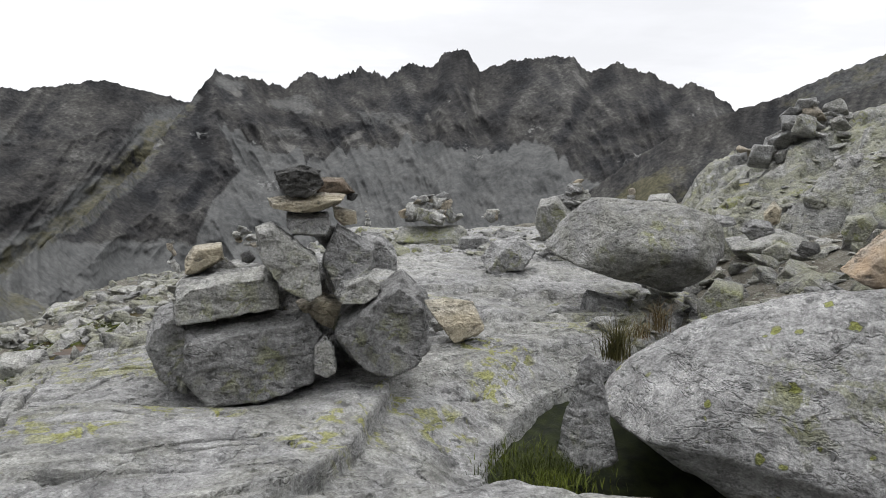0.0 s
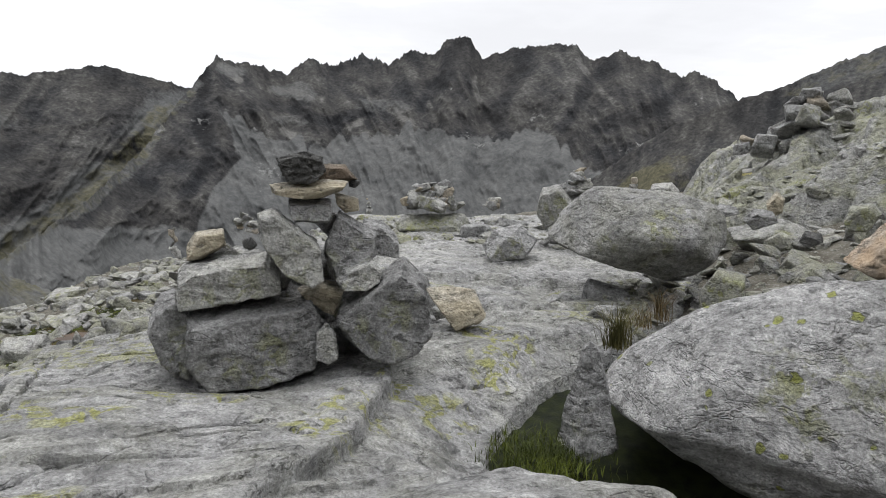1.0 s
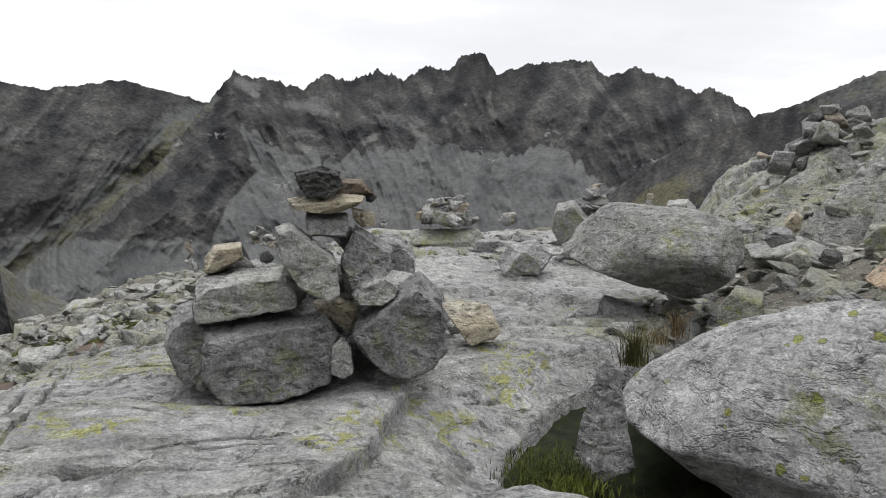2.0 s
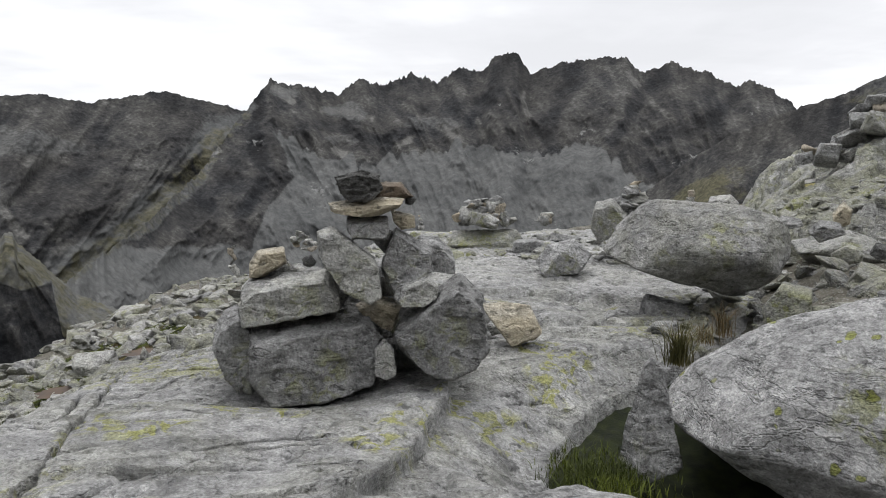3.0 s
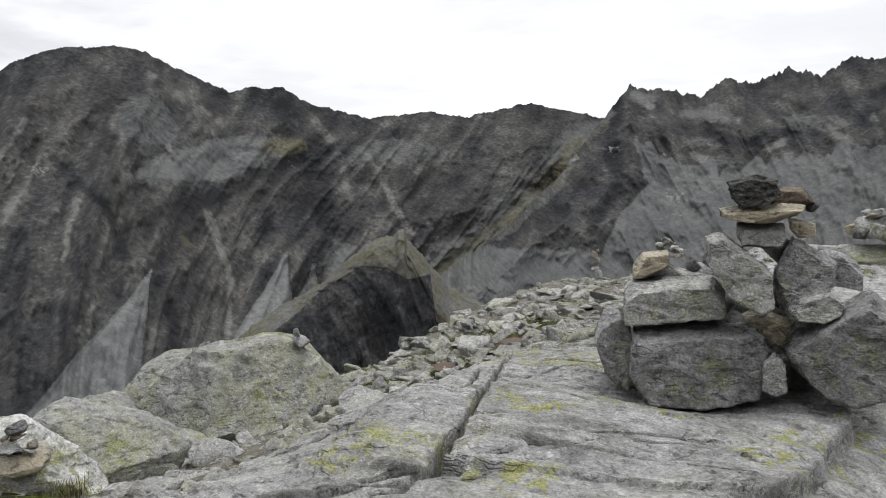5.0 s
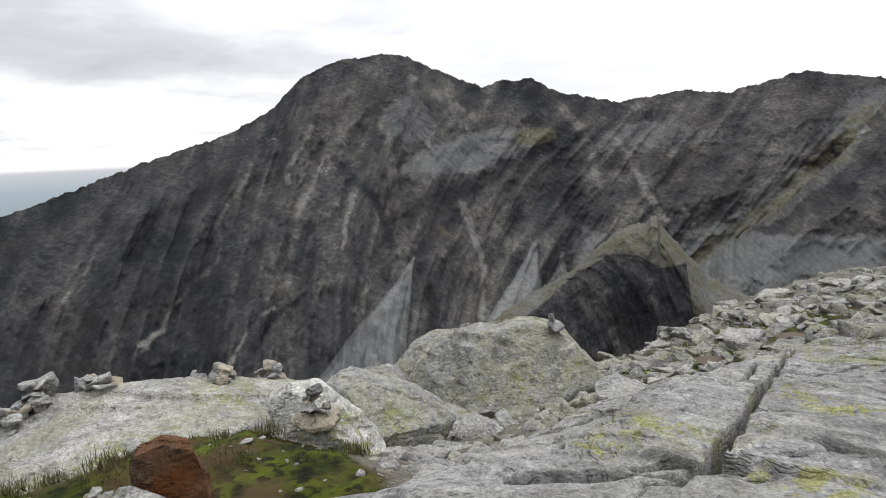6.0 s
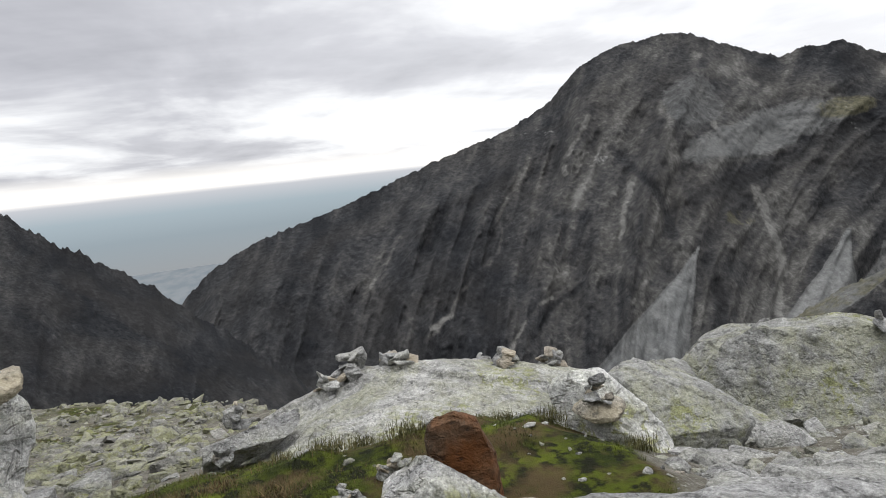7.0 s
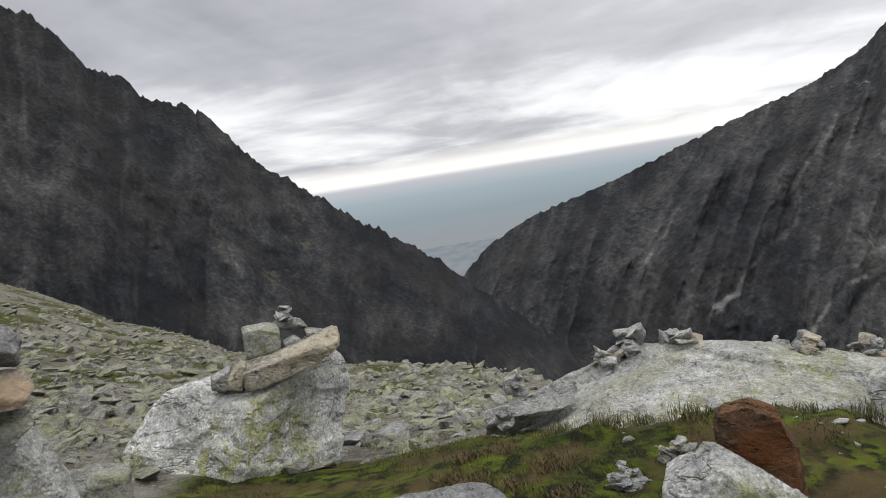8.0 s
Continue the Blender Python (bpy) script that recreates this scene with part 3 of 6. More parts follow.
    strata = fbm(np.stack([(sz * c + zz * n) / 3.4, -sz * n + zz * c, 0 * zz + seed], -1), 6.0 / spread, 6, seed + 70, 0.6).reshape(z.shape)
    blocky = fbm(skin + 30 * wob.ravel()[:, None], 1 / (0.20 * spread), 6, seed + 90, 0.66).reshape(z.shape)
    line = step(0.66, 0.88, fbm(pts, 1 / (0.55 * spread), 2, seed + 80, 0.4, ridged=True)).reshape(z.shape) * step(0.0, 0.3, wob + 0.15)
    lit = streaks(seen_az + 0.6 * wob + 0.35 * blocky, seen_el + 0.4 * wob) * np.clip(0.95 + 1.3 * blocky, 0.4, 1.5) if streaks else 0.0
    # rock tone, with relief shading that soft light barely gives painted in
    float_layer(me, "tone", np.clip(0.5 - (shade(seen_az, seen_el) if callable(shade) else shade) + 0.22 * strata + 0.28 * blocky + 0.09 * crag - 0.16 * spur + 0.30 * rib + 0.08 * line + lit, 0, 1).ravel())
    q = np.clip(fbm(skin, 1 / (0.35 * spread), 4, seed + 50) * 1.5 - 0.15, 0, 1).reshape(z.shape) * quartz
    float_layer(me, "quartz", q.ravel())
    return tagged(new(name, me), label, "mountain", kind="structure")


def fan(a, e, a0, e0, a1, e1, w0, w1, wob=0.0):
    """1 inside a scree fan with its apex at (a0, e0) and its base round (a1, e1)."""
    k = np.clip((e - e0) / (e1 - e0), -0.2, 1.3)
    half = w0 + (w1 - w0) * np.clip(k, 0, 1.3) ** 1.2
    off = np.abs(a - (a0 + (a1 - a0) * k) + 0.9 * wob) / np.maximum(half, 0.05)
    return step(1.15, 0.75, off) * step(-0.03, 0.02, k) * step(1.3, 1.15, k)


def blob(a, e, a0, e0, ra, re_):
    return step(1.25, 0.6, np.hypot((a - a0) / ra, (e - e0) / re_))


def trace(a, e, gain, wide, *line):
    """A streak down a face: gain along the line of (bearing, height), fading over its width."""
    return 1.15 * gain * step(1.1 * wide, 0.25 * wide, along(a, e, line))


def along(x, y, line):
    """The distance to a line of places."""
    best = np.full(x.shape, 9.0)
    for (ax, ay), (bx, by) in zip(line, line[1:]):
        dx, dy = bx - ax, by - ay
        k = np.clip(((x - ax) * dx + (y - ay) * dy) / (dx * dx + dy * dy), 0, 1)
        best = np.minimum(best, np.hypot(x - ax - k * dx, y - ay - k * dy))
    return best


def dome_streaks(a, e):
    """Pale gullies and dark clefts of the domed mountain, the shade below its rib painted in with them."""
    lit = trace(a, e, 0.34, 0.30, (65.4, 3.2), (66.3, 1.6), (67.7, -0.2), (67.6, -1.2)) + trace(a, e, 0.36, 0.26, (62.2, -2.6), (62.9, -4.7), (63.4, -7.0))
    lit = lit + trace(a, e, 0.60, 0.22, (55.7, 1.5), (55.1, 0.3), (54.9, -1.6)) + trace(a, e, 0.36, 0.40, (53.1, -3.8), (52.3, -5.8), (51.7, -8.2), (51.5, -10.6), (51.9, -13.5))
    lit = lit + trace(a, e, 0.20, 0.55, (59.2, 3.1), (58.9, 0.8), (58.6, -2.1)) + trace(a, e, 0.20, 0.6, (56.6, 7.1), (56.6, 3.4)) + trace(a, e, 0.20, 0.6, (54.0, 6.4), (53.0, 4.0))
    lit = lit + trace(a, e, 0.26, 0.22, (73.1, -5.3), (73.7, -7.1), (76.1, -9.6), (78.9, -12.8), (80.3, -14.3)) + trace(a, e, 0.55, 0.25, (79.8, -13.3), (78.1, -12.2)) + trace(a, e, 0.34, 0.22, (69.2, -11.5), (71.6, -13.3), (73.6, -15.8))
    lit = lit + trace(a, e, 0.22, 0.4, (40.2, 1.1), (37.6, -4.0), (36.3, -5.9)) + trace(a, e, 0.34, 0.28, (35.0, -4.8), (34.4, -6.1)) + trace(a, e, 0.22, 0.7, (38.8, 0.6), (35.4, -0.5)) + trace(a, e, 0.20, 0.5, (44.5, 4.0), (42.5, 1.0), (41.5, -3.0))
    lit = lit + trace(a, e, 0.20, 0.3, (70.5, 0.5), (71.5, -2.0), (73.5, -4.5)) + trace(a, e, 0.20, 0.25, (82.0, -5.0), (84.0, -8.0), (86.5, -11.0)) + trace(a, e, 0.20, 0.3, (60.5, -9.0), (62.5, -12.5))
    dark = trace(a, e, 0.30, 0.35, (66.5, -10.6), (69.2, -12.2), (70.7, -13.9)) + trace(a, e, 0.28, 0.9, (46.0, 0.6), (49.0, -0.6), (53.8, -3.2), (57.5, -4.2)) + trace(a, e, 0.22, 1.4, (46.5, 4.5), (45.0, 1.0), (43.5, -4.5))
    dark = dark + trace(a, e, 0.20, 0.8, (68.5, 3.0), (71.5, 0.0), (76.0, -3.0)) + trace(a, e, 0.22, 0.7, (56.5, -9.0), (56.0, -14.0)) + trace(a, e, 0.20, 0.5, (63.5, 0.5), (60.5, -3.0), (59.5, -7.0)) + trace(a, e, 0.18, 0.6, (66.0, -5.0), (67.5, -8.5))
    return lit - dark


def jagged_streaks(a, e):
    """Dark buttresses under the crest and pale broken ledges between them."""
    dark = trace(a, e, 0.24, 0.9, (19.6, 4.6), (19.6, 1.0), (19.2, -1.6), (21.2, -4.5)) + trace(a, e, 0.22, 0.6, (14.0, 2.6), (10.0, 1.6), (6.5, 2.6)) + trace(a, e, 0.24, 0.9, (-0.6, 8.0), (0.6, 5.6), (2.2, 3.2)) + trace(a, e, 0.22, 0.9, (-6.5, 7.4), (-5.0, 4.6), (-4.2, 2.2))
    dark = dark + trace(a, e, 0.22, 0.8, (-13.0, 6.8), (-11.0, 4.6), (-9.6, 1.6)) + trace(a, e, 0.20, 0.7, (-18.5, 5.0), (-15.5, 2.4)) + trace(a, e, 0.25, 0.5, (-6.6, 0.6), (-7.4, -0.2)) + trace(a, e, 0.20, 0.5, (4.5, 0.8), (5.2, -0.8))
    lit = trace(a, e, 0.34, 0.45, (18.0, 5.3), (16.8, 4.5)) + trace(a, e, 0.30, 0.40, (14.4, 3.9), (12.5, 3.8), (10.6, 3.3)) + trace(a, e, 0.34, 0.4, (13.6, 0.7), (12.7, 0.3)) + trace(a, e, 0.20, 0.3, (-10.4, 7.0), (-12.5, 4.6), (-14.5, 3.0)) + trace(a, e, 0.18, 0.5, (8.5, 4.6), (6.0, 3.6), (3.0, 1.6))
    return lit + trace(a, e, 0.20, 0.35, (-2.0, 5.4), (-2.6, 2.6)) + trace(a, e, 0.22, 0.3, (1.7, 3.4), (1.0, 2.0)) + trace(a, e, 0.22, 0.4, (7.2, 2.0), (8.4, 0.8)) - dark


def spur_line(e):
    """The bearing of the pale spur edge at a height."""
    return np.interp(e, [-13, -8.6, -5.0, -1.1, 3.6, 6.4], [38, 33, 28.1, 24.1, 20.7, 18.5])


def main_scree(a, e, t, spur, wob):
    side = np.interp(e, [-12, -7.8, -4, -1.6, 0, 2, 3], [23, 20.8, 18.9, 17.0, 17.6, 18.2, 18.4])
    top = np.interp(a, [-22, -16, -12.8, -11.6, -9.6, -7.5, -6, -4.6, -2.9, -1.3, 1.7, 4.5, 6, 9, 11, 14, 16, 18], [-4, -2.6, -1.75, -0.9, 0.25, 1.7, 1.7, 0.8, 1.06, 1.05, 1.67, 1.3, 0.8, 0.2, -0.6, 0.4, 1.4, 2.3])
    spike = 1.6 * np.abs(fbm(flat3(a.ravel() * 0.9, a.ravel() * 0), 1, 3, 77)).reshape(a.shape) - 0.6
    apron = step(0.5, -0.5, e - top - spike + 0.5 * wob) * step(0.5, -0.5, a - side + 0.8 * wob)
    low = 0.8 * step(-6.0, -7.5, e + 1.5 * wob)
    flank = 0.62 * step(-1.6, -0.3, a - spur_line(e) + 1.5 * wob) * step(5.5, 4, e)
    ledges = np.maximum.reduce([0.62 * blob(a + 1.5 * wob, e + 0.8 * wob, 17, 5.0, 1.3, 0.7), 0.6 * blob(a + 1.5 * wob, e + 0.8 * wob, 12.5, 3.9, 2.2, 0.9), 0.56 * blob(a + 2 * wob, e + wob, 6, 3.2, 3.0, 0.8), 0.55 * blob(a + 2 * wob, e + wob, 13, 1.6, 1.5, 0.6)])
    return np.maximum.reduce([apron, low, flank, ledges])


def dome_scree(a, e, t, spur, wob):
    beyond = a - spur_line(e)
    cirque = 0.85 * step(5.0, 1.0, beyond + 2.5 * wob) * step(5.0, 2.5, e)
    dark = 1 - 0.9 * step(0.6, -0.6, np.abs(e - np.interp(a, [46, 54, 62], [0.2, -1.6, -4.2]) + 1.3) - 0.9)
    fans = np.maximum.reduce([1.2 * fan(a, e, 57.3, -8.1, 62.6, -18, 0.12, 4.2, 0.3 * wob), 1.15 * fan(a, e, 46.9, -7.3, 49.0, -14.5, 0.2, 2.9, 0.4 * wob), 0.62 * fan(a, e, 44.5, -8.2, 46.0, -14, 0.2, 2.2, 0.6 * wob)])
    soft = np.maximum.reduce([0.72 * blob(a + 2 * wob, e + wob + 0.22 * (a - 52.5), 52.5, 0.3, 6.5, 1.9), 0.6 * blob(a + 2 * wob, e, 57, 3.2, 2.0, 2.8), cirque, 0.58 * blob(a + 3 * wob, e + 2 * wob, 37, 0.2, 6.5, 2.0),
                              0.8 * step(-5, -9, e + 2 * wob) * step(46, 42, a), 0.42 * step(0.45, 1.0, -spur)])
    return np.maximum(fans, soft * dark)


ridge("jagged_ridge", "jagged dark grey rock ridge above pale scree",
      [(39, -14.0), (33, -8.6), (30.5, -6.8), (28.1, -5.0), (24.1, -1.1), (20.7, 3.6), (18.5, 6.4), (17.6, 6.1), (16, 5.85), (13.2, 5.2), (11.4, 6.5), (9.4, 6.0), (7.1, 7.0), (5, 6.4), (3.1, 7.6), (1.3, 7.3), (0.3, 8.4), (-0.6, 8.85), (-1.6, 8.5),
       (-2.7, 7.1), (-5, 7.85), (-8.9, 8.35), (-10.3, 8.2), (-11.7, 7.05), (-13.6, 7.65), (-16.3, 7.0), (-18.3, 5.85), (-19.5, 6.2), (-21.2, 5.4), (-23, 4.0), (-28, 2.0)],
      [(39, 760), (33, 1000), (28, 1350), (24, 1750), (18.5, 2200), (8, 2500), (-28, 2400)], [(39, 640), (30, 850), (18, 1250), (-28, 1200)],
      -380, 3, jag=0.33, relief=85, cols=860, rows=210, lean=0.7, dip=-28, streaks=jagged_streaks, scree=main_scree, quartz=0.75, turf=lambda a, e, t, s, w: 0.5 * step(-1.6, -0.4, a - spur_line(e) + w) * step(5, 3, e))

# shade painted into the rock tone: lower left face darker, right end paler
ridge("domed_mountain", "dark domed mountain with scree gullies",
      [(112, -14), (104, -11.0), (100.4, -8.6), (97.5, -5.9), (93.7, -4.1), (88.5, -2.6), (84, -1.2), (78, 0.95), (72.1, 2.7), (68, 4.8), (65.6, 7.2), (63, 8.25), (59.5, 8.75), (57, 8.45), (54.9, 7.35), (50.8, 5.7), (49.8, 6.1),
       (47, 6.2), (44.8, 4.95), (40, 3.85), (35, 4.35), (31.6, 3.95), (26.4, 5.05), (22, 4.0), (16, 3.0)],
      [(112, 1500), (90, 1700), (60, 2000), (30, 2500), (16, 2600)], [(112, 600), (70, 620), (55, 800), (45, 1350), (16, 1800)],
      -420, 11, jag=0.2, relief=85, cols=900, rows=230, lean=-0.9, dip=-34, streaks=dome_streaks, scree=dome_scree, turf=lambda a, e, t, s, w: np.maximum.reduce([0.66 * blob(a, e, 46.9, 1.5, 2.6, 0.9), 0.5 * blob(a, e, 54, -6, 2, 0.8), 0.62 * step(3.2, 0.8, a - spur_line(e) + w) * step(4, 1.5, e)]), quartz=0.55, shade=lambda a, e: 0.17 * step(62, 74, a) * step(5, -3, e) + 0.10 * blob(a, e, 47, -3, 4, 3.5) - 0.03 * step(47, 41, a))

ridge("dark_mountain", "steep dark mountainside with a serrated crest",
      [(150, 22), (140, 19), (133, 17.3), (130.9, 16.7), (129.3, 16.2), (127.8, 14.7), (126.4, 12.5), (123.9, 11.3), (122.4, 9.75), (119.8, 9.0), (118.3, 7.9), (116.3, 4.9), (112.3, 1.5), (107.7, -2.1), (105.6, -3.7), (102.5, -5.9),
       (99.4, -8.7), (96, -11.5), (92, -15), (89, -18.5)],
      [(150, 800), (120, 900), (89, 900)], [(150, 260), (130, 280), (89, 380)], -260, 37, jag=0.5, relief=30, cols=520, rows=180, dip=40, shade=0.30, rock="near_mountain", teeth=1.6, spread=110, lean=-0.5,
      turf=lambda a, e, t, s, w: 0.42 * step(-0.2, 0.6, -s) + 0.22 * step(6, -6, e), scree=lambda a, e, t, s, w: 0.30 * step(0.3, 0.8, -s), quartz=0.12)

ridge("right_mountain_shoulder", "dark mountain shoulder with olive turf",
      [(-70, 16), (-50, 13.0), (-40, 10.4), (-32.2, 7.9), (-28.6, 6.4), (-25.8, 5.1), (-22.6, 4.0), (-20.2, 3.0), (-17.9, 1.9), (-15, -0.2), (-12.4, -2.2), (-10, -5.0), (-8, -8)],
      [(-70, 760), (-8, 760)], [(-70, 260), (-8, 300)], -220, 41, jag=0.22, relief=24, rock="near_mountain", cols=360, rows=100, spread=90, lean=-0.4,
      turf=lambda a, e, t, s, w: 1.0 * step(-23, -15, a) * step(0.03, 0.12, t) * step(4.5, 1, e) + 0.48 * step(0.12, 0.05, t) * step(-23, -27, a), scree=lambda a, e, t, s, w: 0.6 * step(0.10, 0.04, t) * step(-24, -28, a), quartz=0.2)

# added out of view: a wall that keeps rear sky light off front faces
ridge("rear_mountain", "unseen dark mountainside added behind to cut sky light on front faces", [(150, 22), (175, 25), (200, 27), (225, 25), (255, 20), (290, 16)],
      [(150, 800), (225, 620), (290, 760)], [(150, 260), (225, 200), (290, 260)], -200, 61, jag=0.5, relief=25, cols=200, rows=60, spread=110, shade=0.1)


def knoll_cap(a, e, t, s, w):
    line = np.interp(a, [30, 34.4, 34.9, 36.9, 38.7, 40.8, 44, 47.4, 54], [-17, -13.2, -9.5, -9.7, -8.75, -8.7, -10.3, -13.0, -18.5])
    return step(-0.35, 0.35, e - line + 0.6 * w)


ridge("rocky_knoll", "dark cliff knoll with a grey-green stony top",
      [(54, -16.5), (50, -13.2), (47, -11.3), (44, -9.8), (41.5, -7.6), (39.8, -6.4), (38.3, -6.0), (37.9, -6.0), (37.6, -5.45), (37.1, -5.5), (36.9, -6.4), (36.6, -6.5), (34.9, -8.46), (33.3, -10.3), (30.9, -11.5), (27.3, -13), (22, -15.5)],
      [(54, 190), (22, 190)], [(54, 158), (22, 158)], -75, 53, jag=0.22, relief=3.6, rock="knoll", cols=420, rows=150, belly=2.3, spread=22,
      turf=lambda a, e, t, s, w: 0.6 * knoll_cap(a, e, t, s, w), shade=0.1, scree=lambda a, e, t, s, w: 0.85 * knoll_cap(a, e, t, s, w))
# ------------------------------------------------------------------ bedrock
LEFT_EDGE = ([0.0, 1.2, 2.4, 3.8, 5.5, 8.0, 12.0], [-2.3, -2.45, -2.7, -2.65, -2.3, -2.0, -2.2])
RIGHT_EDGE = ([0.0, 1.7, 2.0, 2.35, 2.9, 3.4, 4.4, 5.5, 7.0, 9.0, 12.0], [1.5, 1.15, 0.44, 0.11, 0.22, 0.46, 1.36, 2.3, 2.4, 2.4, 2.6])
CRACKS = [  # width, depth, line
    (0.026, 0.26, ((-1.22, 0.9), (-1.29, 1.36), (-1.37, 1.62), (-1.44, 1.82), (-1.58, 2.2), (-1.90, 2.9), (-2.12, 3.48), (-2.3, 4.0))),
    (0.018, 0.18, ((-1.9, 0.9), (-1.74, 1.2), (-1.84, 1.45), (-1.80, 1.6), (-2.03, 2.0), (-2.17, 2.38))),
    (0.010, 0.09, ((-2.21, 2.85), (-2.24, 3.1), (-2.32, 3.4))), (0.020, 0.16, ((-1.37, 1.65), (-1.36, 1.52), (-1.41, 1.36), (-1.52, 1.2))),
    (0.009, 0.05, ((-0.86, 2.17), (-0.73, 2.22), (-0.62, 2.25))), (0.009, 0.05, ((-1.04, 2.46), (-0.94, 2.54), (-0.8, 2.57))),
    (0.010, 0.05, ((-0.05, 2.4), (0.0, 2.15), (0.12, 2.05), (0.25, 2.1))), (0.010, 0.05, ((0.05, 3.18), (0.12, 3.24), (0.2, 3.3))),
    (0.022, 0.16, ((-2.08, 1.15), (-2.07, 1.35), (-2.0, 1.58), (-2.06, 1.95))),
    (0.022, 0.16, ((-1.63, 1.01), (-1.5, 1.14), (-1.36, 1.29), (-1.23, 1.45))),
    (0.012, 0.08, ((-1.87, 2.48), (-2.08, 3.04))),
    (0.009, 0.05, ((-1.44, 2.6), (-1.11, 2.52))),
    (0.008, 0.05, ((-1.02, 2.1), (-0.85, 2.24), (-0.63, 2.38))),
    (0.01, 0.06, ((-1.97, 4.14), (-1.78, 4.16))),
    (0.010, 0.05, ((-0.4, 5.0), (0.1, 5.2), (0.6, 5.1))), (0.010, 0.05, ((-0.6, 6.1), (0.2, 6.3), (1.1, 6.0))), (0.010, 0.05, ((0.1, 4.0), (0.5, 4.3), (0.9, 4.25))),
]
LEDGES = [  # height lost to the right of the line (gained where it is negative)
    (-0.045, ((-1.22, 0.9), (-1.37, 1.62), (-1.58, 2.2), (-1.90, 2.9), (-2.12, 3.48))), (-0.06, ((-1.9, 0.9), (-1.76, 1.3), (-1.84, 1.6), (-2.03, 2.0), (-2.17, 2.38), (-2.2, 2.7))), (-0.05, ((-2.2, 1.1), (-2.12, 1.5), (-2.3, 2.0), (-2.45, 2.6), (-2.5, 3.2))),
    (0.085, ((-0.52, 1.55), (-0.47, 1.8), (-0.39, 2.06), (-0.29, 2.35), (-0.28, 2.6), (-0.23, 2.92), (-0.25, 3.1))), (0.05, ((-0.2, 4.3), (0.2, 4.6), (0.9, 4.7))), (0.06, ((-0.8, 5.6), (0.0, 5.7), (1.0, 5.5))),
]
LICHEN = [(-0.14, 2.95), (-0.19, 3.04), (0.01, 2.82), (-0.45, 2.29), (-0.35, 2.56), (-1.29, 2.28), (-1.6, 2.37), (0.4, 3.68), (0.26, 3.34), (-2.28, 1.87), (-1.77, 1.68), (-1.63, 1.71), (-0.92, 2.66), (-1.12, 2.7), (-0.99, 1.48), (0.06, 2.96), (-1.62, 1.42), (-1.55, 2.28), (0.3, 3.5), (0.9, 5.2), (0.2, 3.9)]


def slab_height(x, y):
    r = np.hypot(x, y)
    p = flat3(x, y)
    z = 0.43 + 0.33 * np.exp(-((r / 1.9) ** 2)) - 0.012 * np.clip(y - 5, 0, 8)
    z = z - 0.22 * step(-1.15, -2.6, x) - 0.05 * step(-0.35, -0.9, x) * step(2.0, 2.9, y)
    z = z + 0.05 * fbm(p, 0.8, 3, 61) * step(0.8, 2, r)
    turned = np.stack([x * 0.93 + y * 0.37, (y * 0.93 - x * 0.37) * 3.2, 0 * x], -1)
    ledge = fbm(turned, 0.75, 1, 63)
    z = z - 0.020 * step(0.03, 0.06, ledge) + 0.012 * step(-0.30, -0.27, ledge)
    chip = fbm(turned, 1.9, 2, 64)
    z = z - 0.009 * step(0.12, 0.14, chip) - 0.008 * step(0.32, 0.34, chip)
    z = z + 0.016 * fbm(turned, 1.6, 3, 67, 0.5, ridged=True)
    z = z + 0.014 * fbm(turned, 3.5, 4, 65) + 0.006 * fbm(p, 14, 2, 66, 0.5)
    z = z - 0.075 * np.exp(-(((x + 0.95) / 0.42) ** 2) - ((y - 2.98) / 0.28) ** 2)
    seam = np.abs(fbm(turned, 0.85, 3, 75))
    z = z - 0.035 * step(0.030, 0.006, seam) * step(0.0, 0.2, fbm(p, 0.9, 2, 76))
    wx, wy = x + 0.035 * fbm(p, 3.0, 3, 70), y + 0.035 * fbm(p, 3.0, 3, 71)
    for w, deep, line in CRACKS:
        d = along(wx, wy, line) * (1 + 0.5 * fbm(p, 4, 2, 72))
        z = z - 1.2 * deep * step(w * 1.25, w * 0.3, d) - 0.01 * step(0.07, 0.0, d)
    for drop, line in LEDGES:
        d = along(wx, wy, line)
        across = np.interp(wy, [q[1] for q in line], [q[0] for q in line]) if abs(line[-1][1] - line[0][1]) > 0.45 else None
        right = wx > across if across is not None else wy < np.interp(wx, [q[0] for q in line], [q[1] for q in line])
        z = z - drop * np.where(right, step(0.0, 0.022, d), 0.0) * step(0.75, 0.15, d)
    left = np.interp(y, *LEFT_EDGE) + 0.12 * fbm(p, 1.5, 2, 81)
    right = np.interp(y, *RIGHT_EDGE) + 0.07 * fbm(p, 2.2, 2, 82)
    out = np.maximum(left - x, x - right)
    z = z - 0.20 * step(-0.45, 0.05, out) * step(4.6, 3.6, y) - 0.12 * step(-0.3, 0.05, out) * step(3.6, 4.6, y) - 1.9 * np.maximum(0, out) ** 1.05
    z = z - 1.7 * np.maximum(0, 0.68 + 0.14 * fbm(p, 1.8, 3, 84) - y)
    back = np.maximum(0, y - 11.0 + 0.4 * fbm(p, 0.6, 2, 83))
    return z - 0.5 * back


